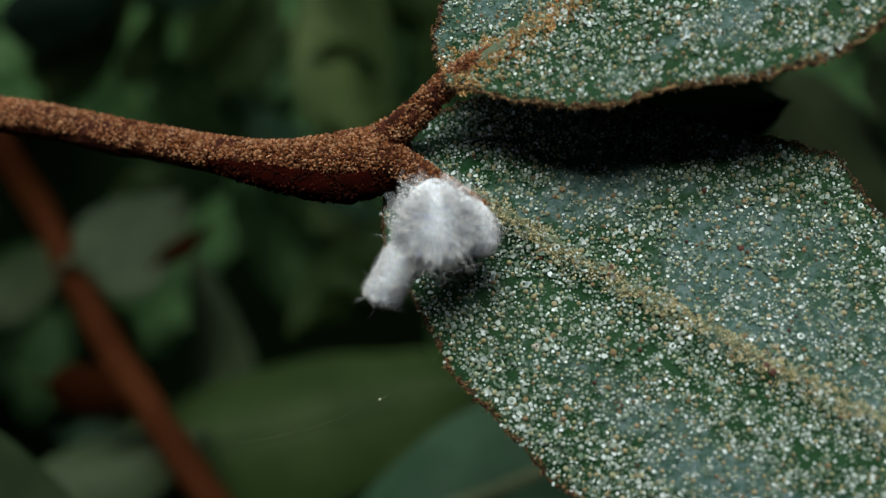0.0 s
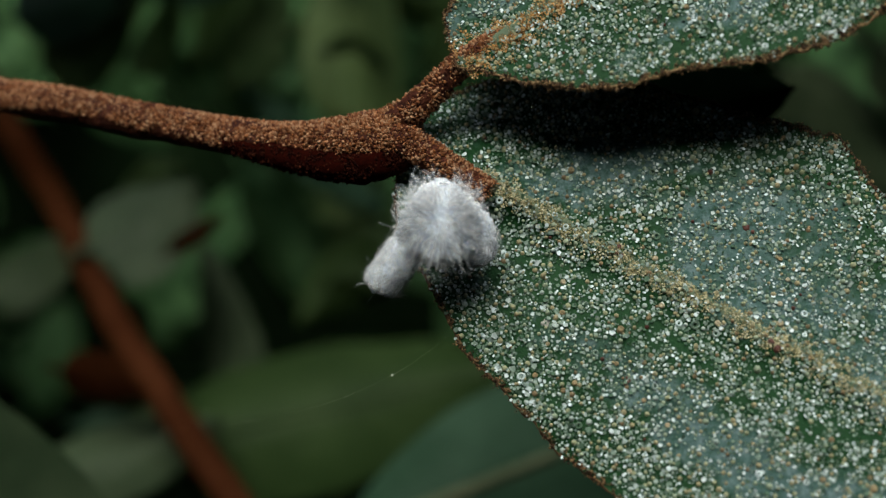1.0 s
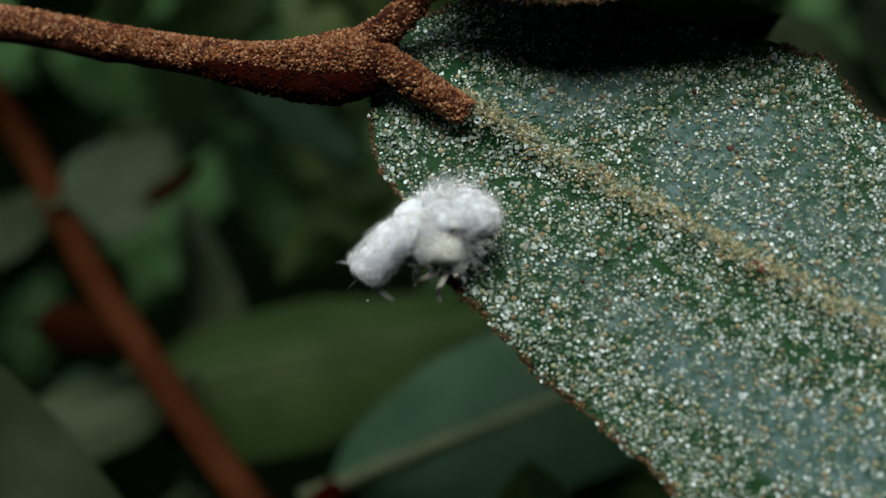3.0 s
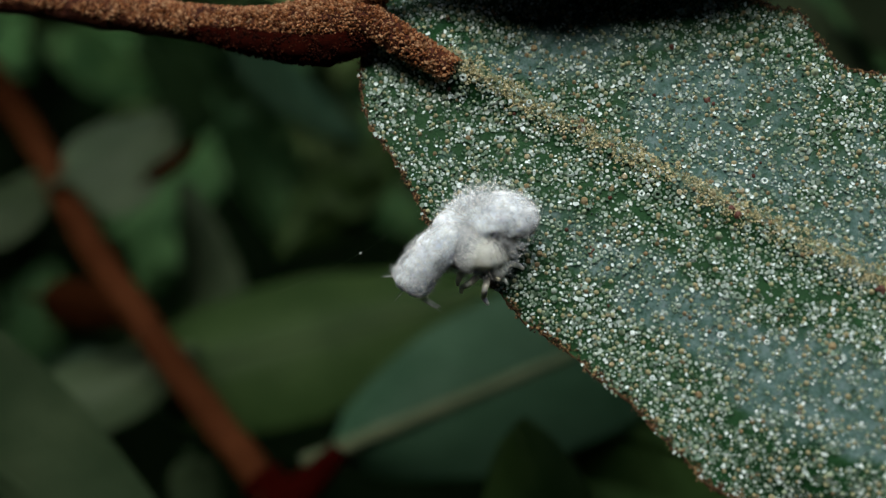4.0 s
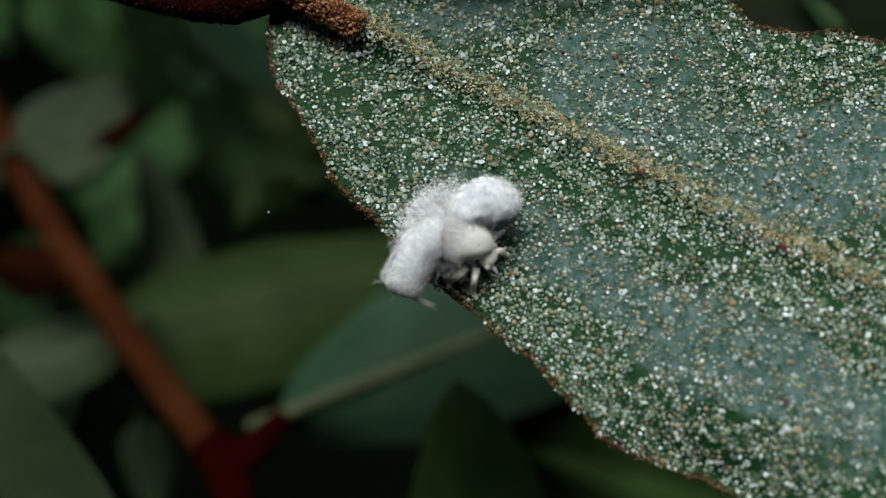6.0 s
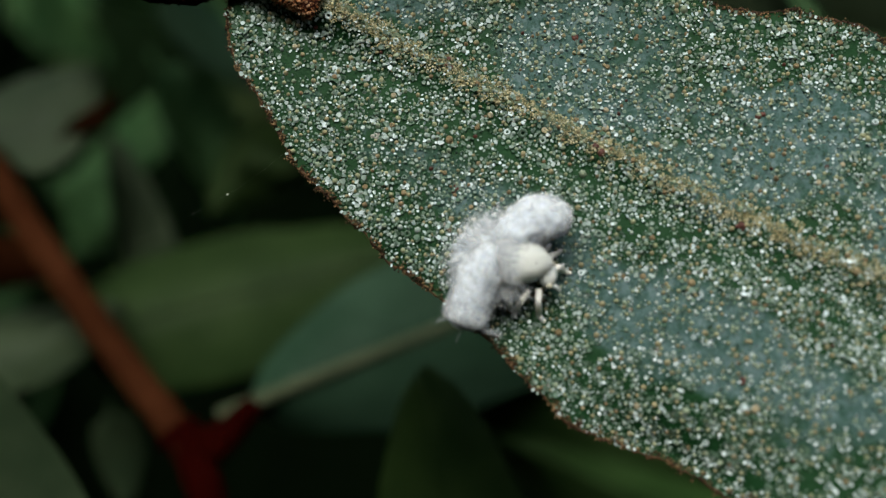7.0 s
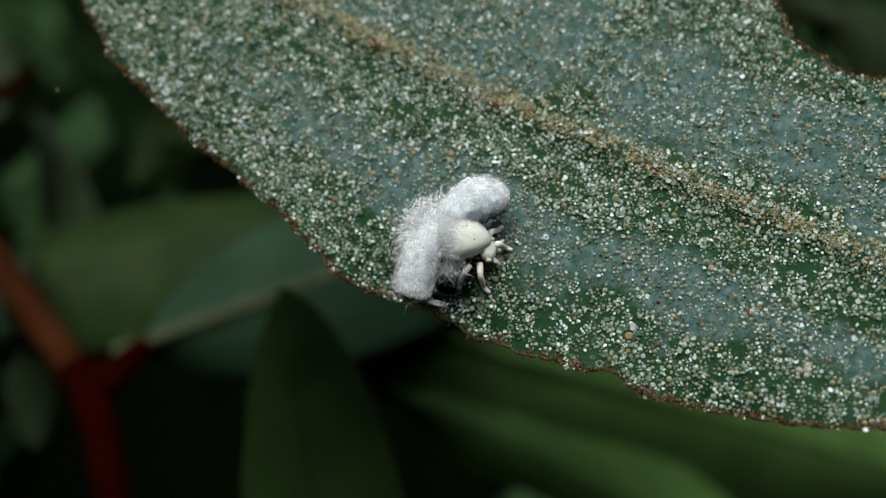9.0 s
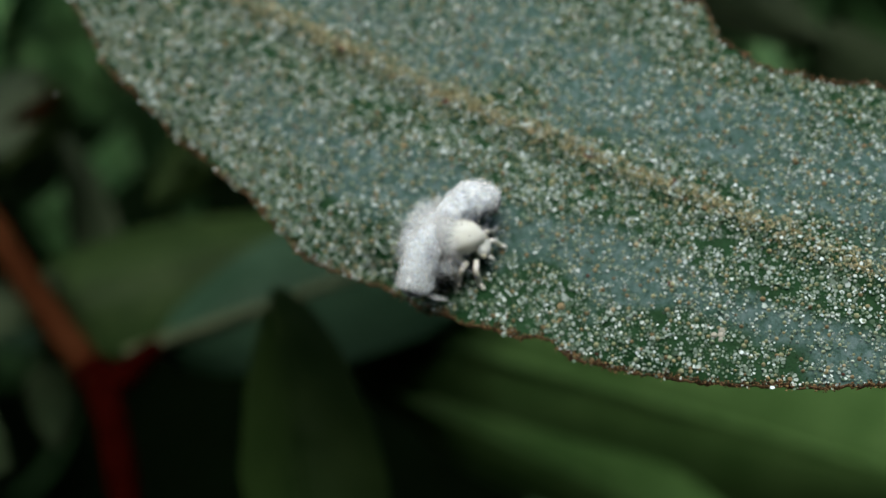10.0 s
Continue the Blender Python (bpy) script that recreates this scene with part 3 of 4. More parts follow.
# ---------------------------------------------------------------- shrub behind
def distant_leaf(name, base, tip, width, roll, material, rib, label, bow=0.25, swell=0.64, rib_width=1.0):
    """A whole leaf of the shrub behind: a bent, pointed blade with a midrib and a stalk."""
    base, tip = np.array(base, float), np.array(tip, float)
    way = unit(tip - base)
    flat = unit(np.cross(way, (0, 1, 0)))
    face = np.cross(flat, way)
    a = radians(roll)
    side = math.cos(a) * flat + math.sin(a) * face
    up = np.cross(side, way)
    length = np.linalg.norm(tip - base)
    rows, across = 18, 9
    verts, faces = [], []
    for layer in (0, 1):
        for i in range(rows):
            u = i / (rows - 1)
            half = 0.5 * width * (math.sin(math.pi * min(1, u**swell)) ** 0.62 + 0.02)
            mid = base + way * length * u + up * bow * math.sin(math.pi * u)
            for j in range(across):
                v = 2 * j / (across - 1) - 1
                lift = 0.18 * width * abs(v) ** 1.5 + 0.04 * noise.noise(Vector((u * 5 + base[0], v * 3, base[2])))
                verts.append(mid + side * half * v * (1 + 0.05 * noise.noise(Vector((u * 9, v, base[0])))) + up * (lift - 0.05 * layer))
    n = rows * across
    for i in range(rows - 1):
        for j in range(across - 1):
            q = (i * across + j, i * across + j + 1, (i + 1) * across + j + 1, (i + 1) * across + j)
            faces += [q, tuple(n + k for k in q[::-1])]
    leaf = tagged(empty(name), label, "leaf", "leaves of the shrub behind")
    mesh_object("blade", world_of(verts), faces, material, leaf)
    s = np.linspace(max(-0.12, -0.5 / length), 0.97, 24)[:, None]
    line = base + way * length * s + up * bow * np.sin(np.pi * np.clip(s, 0, 1)) + np.array([0, -0.02, 0])
    v, f = tube_arrays(line, np.linspace(0.09, 0.03, 24) * max(0.6, width / 2.5) * rib_width, 8)
    mesh_object("midrib", world_of(v), f, rib, leaf)
    return leaf


TEAL = foliage("teal_leaf", (0.0145, 0.0375, 0.0205), (0.0235, 0.0530, 0.0310))
MID_GREEN = foliage("mid_green_leaf", (0.013, 0.028, 0.0075), (0.022, 0.042, 0.0125))
FRESH = foliage("fresh_green_leaf", (0.034, 0.078, 0.021), (0.056, 0.112, 0.034))
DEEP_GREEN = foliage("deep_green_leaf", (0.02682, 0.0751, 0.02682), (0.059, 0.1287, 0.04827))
# Paler grey-green: the light on this leaf is partly in its colour.
PALE = foliage("lit_pale_leaf", (0.034, 0.052, 0.030), (0.052, 0.074, 0.045))
# Green darkened so that the colour itself carries the shade.
SHADE_GREEN = foliage("shade_green_leaf", (0.008, 0.019, 0.005), (0.015, 0.031, 0.008))
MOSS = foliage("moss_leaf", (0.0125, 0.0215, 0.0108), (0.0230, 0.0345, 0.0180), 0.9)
# Grey-green with half shade mixed into the colour.
GREY_GREEN = foliage("half_shade_grey_green", (0.022, 0.036, 0.018), (0.038, 0.056, 0.030))
OLIVE = foliage("olive_leaf", (0.046, 0.080, 0.026), (0.074, 0.116, 0.042))
DEAD = foliage("dead_red_leaf", (0.008, 0.0026, 0.0010), (0.017, 0.0052, 0.0018), 0.9)
RIB = foliage("pale_rib", (0.0482, 0.06426, 0.03534), (0.0708, 0.0833, 0.0482), 0.7)
RED_STEM = foliage("red_stem", (0.028, 0.0088, 0.0036), (0.048, 0.0165, 0.0068), 0.9)
DEEP_RED = foliage("deep_red_stem", (0.0105, 0.0008, 0.0005), (0.019, 0.0016, 0.0010), 1.0)

# Added leaf whose near-black colour is the shade below the upper leaf.
distant_leaf("background_leaf", (1.52, 13.20, 2.74), (4.03, 13.20, 3.19), 1.29, 4, SHADE, SHADE, "added leaf coloured near black for shade under the upper one")
distant_leaf("background_leaf", (-1.51, 18.70, -3.46), (6.31, 21.00, -0.66), 3.07, 12, TEAL, RIB, "blurred blue-green leaf with a pale midrib", 0.25, 0.98, 1.35)
distant_leaf("background_leaf", (2.10, 15.00, -7.86), (1.34, 15.30, -2.36), 2.45, 14, SHADE_GREEN, SHADE_GREEN, "dark green leaf pointing up among others", 0.12, 0.72)
distant_leaf("background_leaf", (0.60, 21.50, -2.70), (18.5, 22.80, -8.2), 4.9, -12, FRESH, FRESH, "broad mid-green leaf hanging behind")
distant_leaf("background_leaf", (3.12, 22.50, -4.98), (11.41, 23.00, -9.09), 2.52, -20, FRESH, FRESH, "broad mid-green leaf hanging behind")
distant_leaf("background_leaf", (7.61, 23.00, -3.20), (16.08, 23.00, -5.07), 2.41, -12, MID_GREEN, MID_GREEN, "mid-green leaf under the broad ones")
distant_leaf("background_leaf", (-5.78, 23.00, -2.77), (2.03, 23.50, -0.82), 3.11, 24, MID_GREEN, MID_GREEN, "mid-green leaf deep in the shrub")
distant_leaf("background_leaf", (-6.99, 22.00, 1.18), (-4.95, 22.30, 2.54), 2.2, 24, PALE, PALE, "pale grey-green leaf with light put into its tone")
distant_leaf("background_leaf", (-9.67, 23.50, 0.21), (-7.59, 23.50, 1.64), 1.51, 30, GREY_GREEN, GREY_GREEN, "grey-green leaf with half shade in its tone")
distant_leaf("background_leaf", (-8.6, 15.60, -0.95), (-2.9, 14.80, -5.2), 2.7, -8, MOSS, MOSS, "grey-green leaf below the red stem")
distant_leaf("background_leaf", (-7.61, 21.50, -3.19), (-4.32, 22.00, -2.04), 1.61, 26, GREY_GREEN, GREY_GREEN, "grey-green leaf with half shade in its tone")
distant_leaf("background_leaf", (-4.32, 24.50, -3.37), (-5.47, 25.00, 1.34), 1.59, 20, GREY_GREEN, GREY_GREEN, "grey-green leaf with half shade in its tone")
distant_leaf("background_leaf", (-3.92, 24.00, 4.29), (-1.27, 24.50, 2.07), 1.14, 30, TEAL, TEAL, "blue-green leaf deep in the shrub")
distant_leaf("background_leaf", (-2.44, 25.00, 0.65), (-0.28, 25.00, 2.64), 1.46, 20, MID_GREEN, MID_GREEN, "mid-green leaf deep in the shrub")
distant_leaf("background_leaf", (-8.67, 25.50, 4.70), (-6.83, 26.00, 8.40), 1.78, -30, OLIVE, OLIVE, "olive-green leaf deep in the shrub")
distant_leaf("background_leaf", (-5.20, 26.50, 4.89), (-4.34, 26.50, 8.58), 1.96, 30, MID_GREEN, MID_GREEN, "mid-green leaf deep in the shrub")
distant_leaf("background_leaf", (-1.96, 25.50, 3.91), (-1.95, 26.00, 8.98), 2.42, -28, OLIVE, OLIVE, "olive-green leaf deep in the shrub")
distant_leaf("background_leaf", (0.68, 27.00, 6.78), (-3.21, 27.00, 7.93), 1.60, 20, MID_GREEN, MID_GREEN, "mid-green leaf deep in the shrub")
distant_leaf("background_leaf", (8.32, 22.50, 5.41), (12.31, 22.00, 2.61), 1.85, -10, GREY_GREEN, GREY_GREEN, "grey-green leaf with half shade in its tone")
distant_leaf("background_leaf", (12.26, 23.00, 3.06), (16.72, 23.00, 0.70), 1.52, 0, GREY_GREEN, GREY_GREEN, "grey-green leaf with half shade in its tone")
distant_leaf("background_leaf", (6.76, 23.50, 5.11), (10.51, 23.50, 1.68), 1.74, 0, GREY_GREEN, GREY_GREEN, "grey-green leaf with half shade in its tone")
distant_leaf("background_leaf", (-4.23, 20.50, -3.94), (-4.00, 20.50, -5.69), 0.93, 10, MOSS, MOSS, "dark green leaf beside the stem")
distant_leaf("background_leaf", (-7.04, 20.80, -1.04), (-5.17, 20.80, -1.37), 0.87, 0, DEAD, DEAD, "dry dark red leaf")
distant_leaf("background_leaf", (-5.24, 21.50, 1.16), (-4.22, 21.50, 1.89), 0.36, 0, DEAD, DEAD, "dry dark red leaf")

# Smaller leaves between the large ones, at all tilts.
mixed_rng = random.Random(23)
for k in range(44):
    x, z, y = mixed_rng.uniform(-11, 4), mixed_rng.uniform(-3.2, 8), mixed_rng.uniform(24, 29)
    a, size = mixed_rng.uniform(0, 6.28), mixed_rng.uniform(1.4, 3.2)
    tone, words = mixed_rng.choice(((MID_GREEN, "mid-green leaf deep in the shrub"), (OLIVE, "olive-green leaf deep in the shrub"), (GREY_GREEN, "grey-green leaf with half shade in its tone"), (TEAL, "blue-green leaf deep in the shrub"), (SHADE_GREEN, "dark green leaf in shade")))
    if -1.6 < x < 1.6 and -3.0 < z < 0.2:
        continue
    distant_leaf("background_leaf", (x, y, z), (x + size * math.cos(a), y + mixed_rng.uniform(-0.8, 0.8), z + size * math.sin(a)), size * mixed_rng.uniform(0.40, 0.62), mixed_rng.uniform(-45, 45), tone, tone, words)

shade_rng = random.Random(11)
for k in range(46):
    x, z, y = shade_rng.uniform(-13, 18), shade_rng.uniform(-10, 9), shade_rng.uniform(27, 42)
    a, size = shade_rng.uniform(0, 6.28), shade_rng.uniform(3, 5.5)
    if z < -4.0 and x < 2:
        continue
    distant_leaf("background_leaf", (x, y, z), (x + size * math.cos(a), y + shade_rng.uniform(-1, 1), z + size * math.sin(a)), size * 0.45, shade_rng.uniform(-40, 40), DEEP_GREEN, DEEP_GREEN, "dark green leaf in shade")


def unseen_canopy():
    """Unseen leaves added overhead and at the sides, to keep the sky off the space behind."""
    g = np.random.default_rng(77)
    verts, faces = [], []
    for k in range(900):
        if k < 620:
            c = np.array([g.uniform(-55, 60), 13.5 + 60 * g.random() ** 1.4, g.uniform(9, 18)])
            # Thinned here to let skylight onto the leaves behind on the left.
            if -20 < c[0] < 6 and 15 < c[1] < 34 and g.random() < 0.60:
                continue
        else:
            c = np.array([g.choice([-1, 1]) * g.uniform(26, 42) + 2, g.uniform(15, 75), g.uniform(-30, 16)])
        way, flat = unit(g.normal(0, 1, 3)), unit(g.normal(0, 1, 3) + (0, 0, 1.2))
        side = unit(np.cross(way, flat))
        up = np.cross(side, way)
        start = len(verts)
        for i in range(7):
            q = i / 6
            half = 1.7 * math.sin(math.pi * (0.04 + 0.92 * q)) ** 0.8
            for v in (-1, 0, 1):
                verts.append(c + way * 7 * (q - 0.5) + side * half * v + up * (0.5 * abs(v) + 0.8 * math.sin(math.pi * q)))
        for i in range(6):
            for j in range(2):
                b = start + i * 3 + j
                faces.append((b, b + 1, b + 4, b + 3))
    ob = mesh_object("shrub_foliage", world_of(verts), faces, DEEP_GREEN)
    tagged(ob, "unseen dense leaves added overhead to block the sky", "foliage", kind="stuff")


unseen_canopy()

red_stem = tagged(empty("red_stem"), "blurred red-brown stem forking behind the leaves", "stem")
line = smooth_line([(-10.83, 24.6, 6.01), (-9.14, 23.8, 3.63), (-7.78, 23.0, 1.91), (-6.37, 21.8, -0.1), (-4.97, 20.6, -1.62), (-3.66, 19.6, -3.0), (-2.4, 18.4, -4.12)], 80)
verts, faces = tube_arrays(line, np.linspace(0.31, 0.29, 80), 14, 0.12, 2.0, 3)
mesh_object("stem", world_of(verts), faces, RED_STEM, red_stem)
line = smooth_line([(-2.62, 18.6, -3.9), (-2.36, 18.4, -4.2), (-1.92, 17.9, -5.33), (-1.55, 17.5, -7.22), (-1.3, 17.2, -9.5)], 50)
verts, faces = tube_arrays(line, 0.30 + 0.10 * np.exp(-np.linspace(0, 6, 50)), 14, 0.12, 2.0, 8)
mesh_object("lower_stem", world_of(verts), faces, DEEP_RED, red_stem, "dark red lower stem")
line = smooth_line([(-2.40, 18.45, -4.26), (-1.92, 18.4, -3.97), (-1.60, 18.5, -3.66), (-1.37, 18.65, -3.43)], 30)
verts, faces = tube_arrays(line, np.linspace(0.36, 0.17, 30), 12, 0.12, 2.0, 5)
mesh_object("side_stalk", world_of(verts), faces, DEEP_RED, red_stem, "dark red leaf stalk")


# ---------------------------------------------------------------- the woolly nymph
# Own axes: x across the two wax lobes, y along them, z away from the leaf; the body points 30 degrees off x.
nymph = tagged(empty("planthopper_nymph"), "cream planthopper nymph carrying plumes of white waxy wool", "insect")
BODY_TURN = radians(30)


def local(points):
    return np.asarray(points, float) * U


def facing(points):
    """From the body's own axes (u to the head, v to its left) to the nymph's."""
    p = np.asarray(points, float)
    c, s = math.cos(BODY_TURN), math.sin(BODY_TURN)
    return np.stack([c * p[..., 0] - s * p[..., 1], s * p[..., 0] + c * p[..., 1], p[..., 2]], -1)


def ball(name, centre, radii, material, parent, label="", shape=None, segments=28, rings=18):
    bm = bmesh.new()
    bmesh.ops.create_uvsphere(bm, u_segments=segments, v_segments=rings, radius=1.0)
    for v in bm.verts:
        p = np.array(v.co)
        if shape:
            p = shape(p)
        v.co = local(facing(np.array(centre) + p * np.array(radii)))
    for f in bm.faces:
        f.smooth = True
    data = bpy.data.meshes.new(name)
    bm.to_mesh(data)
    bm.free()
    data.materials.append(material)
    ob = new(name, data)
    ob.parent = parent
    if label:
        ob["label"] = label
    return ob


def hump(p):
    """A broad saddle: square behind, narrowing to the front, flat below, with faint rings."""
    x, y, z = (math.copysign(abs(v) ** e, v) for v, e in zip(p, (0.72, 0.74, 0.88)))
    z = z * (1.0 - 0.34 * max(0, x)) if z > 0 else z * 0.7
    q = 1 + 0.020 * math.sin(10 * x + 2 * abs(y)) + 0.06 * noise.noise(Vector((x * 2.1, y * 2.1, z * 2.1)))
    return np.array([x, y * q * (1 - 0.58 * max(0, x) ** 1.2), z * q])


def blunt(p):
    """A head with a flat brow and square corners."""
    x, y, z = (math.copysign(abs(v) ** 0.78, v) for v in p)
    return np.array([x * (1 - 0.18 * y * y), y, z * (1 - 0.25 * max(0, x))])


def downy(p):
    """A rounded heap with a lumpy, felted skin."""
    q = Vector(p)
    return p * (0.95 + 0.10 * noise.noise(q * 2.3) + 0.07 * noise.noise(q * 6) + 0.05 * noise.noise(q * 15) + 0.03 * noise.noise(q * 34))


BODY_AT, BODY_SIZE = np.array([0.12, 0.10, 0.03]), np.array([0.28, 0.225, 0.20])
ball("abdomen", (-0.08, 0.12, 0.0), (0.28, 0.27, 0.19), WOOL, nymph, "abdomen wrapped in white wax down", downy, 90, 60)
thorax = ball("thorax", BODY_AT, BODY_SIZE, CREAM, nymph, "smooth cream thorax", hump, 40, 26)
ball("head", (0.375, 0.02, -0.05), (0.078, 0.105, 0.085), CREAM, nymph, "blunt cream head", blunt, 26, 16)
for v, u in ((-0.12, 0.06), (0.22, 0.16)):
    ball("wing_pad", (u, v, -0.06), (0.12, 0.050, 0.07), CREAM, nymph, "short cream wing pad", None, 16, 10)
for v in (-0.08, 0.12):
    ball("eye", (0.395, v, -0.02), (0.030, 0.026, 0.032), EYE_SKIN, nymph, "pale yellowish eye", None, 12, 8)
for u, v in ((0.10, 0.30), (0.38, -0.10), (-0.25, -0.15)):
    spot = hump((u, v, math.sqrt(1 - u * u - v * v))) * BODY_SIZE + BODY_AT
    ball("dot", spot, (0.009, 0.007, 0.004), DOT, thorax, "", None, 8, 6)
for v in (-0.06, 0.09):
    line = smooth_line([(0.43, v, -0.08), (0.47, v * 1.25, -0.09), (0.50, v * 1.6, -0.12)], 10)
    tv, tf = tube_arrays(facing(line), np.linspace(0.024, 0.011, 10), 8)
    mesh_object("antenna", local(tv), tf, CREAM, nymph)

# Six legs, each hinged at its hip: hip, then knee, foot and toe as seen from it.
legs = []
for hip, knee, foot, toe in (
    ((0.31, -0.11, -0.08), (0.00, -0.12, 0.00), (0.01, -0.21, -0.19), (0.065, -0.265, -0.205)),
    ((0.22, -0.14, -0.07), (-0.03, -0.10, 0.00), (-0.07, -0.18, -0.20), (-0.05, -0.235, -0.21)),
    ((0.08, -0.15, -0.07), (-0.02, -0.08, -0.01), (-0.03, -0.12, -0.20), (-0.02, -0.17, -0.21)),
    ((0.38, 0.05, -0.08), (0.07, 0.06, 0.01), (0.13, 0.07, -0.18), (0.19, 0.07, -0.20)),
    ((0.34, 0.12, -0.08), (0.05, 0.07, 0.01), (0.10, 0.12, -0.19), (0.15, 0.16, -0.21)),
    ((0.24, 0.17, -0.08), (0.03, 0.07, 0.00), (0.06, 0.13, -0.19), (0.08, 0.19, -0.21)),
):
    leg_line = smooth_line([(0, 0, 0), np.array(knee) * 0.5 + (0, 0, 0.006), knee, np.array(knee) * 0.35 + np.array(foot) * 0.65, foot, toe], 30)
    v, f = tube_arrays(facing(leg_line), np.interp(np.linspace(0, 1, 30), (0, 0.18, 0.40, 0.46, 0.78, 0.84, 1), (0.030, 0.033, 0.027, 0.030, 0.023, 0.026, 0.015)), 10)
    leg = mesh_object("leg", local(v), f, LEG, nymph, "pale jointed leg")
    leg.location = tuple(local(facing(hip)))
    legs.append((leg, facing(hip)))


def wool_lobe(name, points, radii, ends, seed, threads, parent, label):
    """A lobe of wax wool: a downy core, combed along its length, under fine threads that end a little proud of it.
    radii: half width and half height along the lobe; ends: how far from each end it begins to close."""
    n, sides = 120, 96
    line = smooth_line(points, n)
    at = np.linspace(0, 1, len(radii))
    wide = np.interp(np.linspace(0, 1, n), at, [r[0] for r in radii])
    tall = np.interp(np.linspace(0, 1, n), at, [r[1] for r in radii])
    along = unit(np.gradient(line, axis=0))
    side = unit(np.cross(along, (0.05, 0.1, 0.99)))
    up = np.cross(side, along)
    span = np.linalg.norm(np.diff(line, axis=0), axis=1).sum()

    def closing(u):
        e = np.clip(1 - u / ends[0], 0, 1), np.clip(1 - (1 - u) / ends[1], 0, 1)
        return np.sqrt(np.clip(1 - np.maximum(*e) ** 2, 0.0, 1))

    shut = closing(np.linspace(0, 1, n))
    verts, faces = [], []
    for k in range(n):
        u = k / (n - 1)
        for j in range(sides):
            a = 2 * math.pi * j / sides
            c, s = math.cos(a), math.sin(a)
            p = line[k] + side[k] * c * wide[k] + up[k] * s * tall[k]
            comb = Vector((u * span * 9, c * 7 + seed, s * 7))
            lump = 0.90 + 0.24 * noise.noise(Vector(p * 5.0 + seed)) + 0.16 * noise.noise(Vector(p * 13 + seed)) + 0.10 * noise.noise(comb)
            lump += 0.07 * noise.noise(Vector(p * 34)) + 0.055 * noise.noise(Vector(p * 75)) + 0.03 * noise.noise(Vector(p * 150))
            tip = 0.92 * shut[k] + 0.02
            ragged = along[k] * (0.05 * noise.noise(Vector((c * 3, s * 3, seed))) * max(0.0, (u - 0.8) / 0.2) if ends[1] < 0.25 else 0.0)
            verts.append(line[k] + ragged + (side[k] * c * wide[k] + up[k] * s * tall[k]) * lump * tip)
    for k in range(n - 1):
        for j in range(sides):
            j2 = (j + 1) % sides
            faces.append((k * sides + j, (k + 1) * sides + j, (k + 1) * sides + j2, k * sides + j2))
    faces += [tuple(range(sides)), tuple((n - 1) * sides + j for j in range(sides))[::-1]]
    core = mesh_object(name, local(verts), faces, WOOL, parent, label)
    g = np.random.default_rng(seed)
    k = 9
    u, a = g.uniform(0.0, 1.0, threads), g.uniform(0, 2 * math.pi, threads)
    tuft = np.array([noise.noise(Vector((p * 9, 4 * math.cos(q), 4 * math.sin(q) + seed))) for p, q in zip(u, a)])
    heading = g.normal(0, 0.6, threads) + 3.2 * tuft + np.where(g.random(threads) < 0.2, math.pi, 0)
    turn = g.normal(0, 4.0, threads)
    length = g.uniform(0.06, 0.20, threads)
    rho0 = g.uniform(0.80, 0.98, threads)
    rho1 = rho0 + g.uniform(0.02, 0.16, threads) + 0.16 * np.clip(tuft * 2, -0.3, 1) + np.where(g.random(threads) < 0.08, g.uniform(0.05, 0.30, threads), 0)
    lines, out = np.zeros((threads, k, 3)), np.zeros((threads, k, 3))
    for i in range(k):
        q = i / (k - 1)
        inside = np.clip(u, 0, 1)
        place = inside * (n - 1)
        j = np.clip(place.astype(int), 0, n - 2)
        f = (place - j)[:, None]
        mid = line[j] * (1 - f) + line[j + 1] * f
        c = closing(inside) * (rho0 * (1 - q**1.5) + rho1 * q**1.5)
        lines[:, i] = mid + side[j] * (np.cos(a) * wide[j] * c)[:, None] + up[j] * (np.sin(a) * tall[j] * c)[:, None] + along[j] * (np.clip(u - 1, 0, 0.25) * span - np.clip(-u, 0, 0.1) * span)[:, None]
        out[:, i] = side[j] * np.cos(a)[:, None] + up[j] * np.sin(a)[:, None] + along[j] * (1.2 * (1 - closing(inside)) * np.sign(inside - 0.5))[:, None]
        step = length / (k - 1)
        u = u + step * np.cos(heading) / span
        a = a + step * np.sin(heading) / np.maximum(wide[j] * closing(inside), 0.05)
        heading = heading + turn / (k - 1) + g.normal(0, 0.28, threads)
    thick = (1 - 0.55 * np.linspace(0, 1, k))[None, :] * g.uniform(0.0017, 0.0040, threads)[:, None]
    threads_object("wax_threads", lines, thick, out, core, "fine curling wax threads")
    return core


upper = wool_lobe("upper_wool", [(-0.05, -0.02, 0.02), (-0.10, 0.14, 0.03), (-0.10, 0.34, 0.05), (-0.04, 0.51, 0.06), (0.08, 0.59, 0.04), (0.22, 0.59, 0.0)],
                  [(0.16, 0.15), (0.19, 0.18), (0.215, 0.21), (0.235, 0.23), (0.225, 0.21), (0.17, 0.16)], (0.16, 0.30), 31, 2600, nymph, "rounded lobe of white wax wool")
tail = wool_lobe("tail_wool", [(-0.06, 0.14, 0.08), (-0.14, -0.02, 0.10), (-0.14, -0.20, 0.09), (-0.09, -0.36, 0.06), (-0.03, -0.50, 0.03), (0.01, -0.62, 0.0)],
                 [(0.15, 0.14), (0.19, 0.17), (0.195, 0.175), (0.195, 0.17), (0.20, 0.165), (0.185, 0.14)], (0.16, 0.13), 47, 2400, nymph, "hanging lobe of white wax wool with a blunt end")


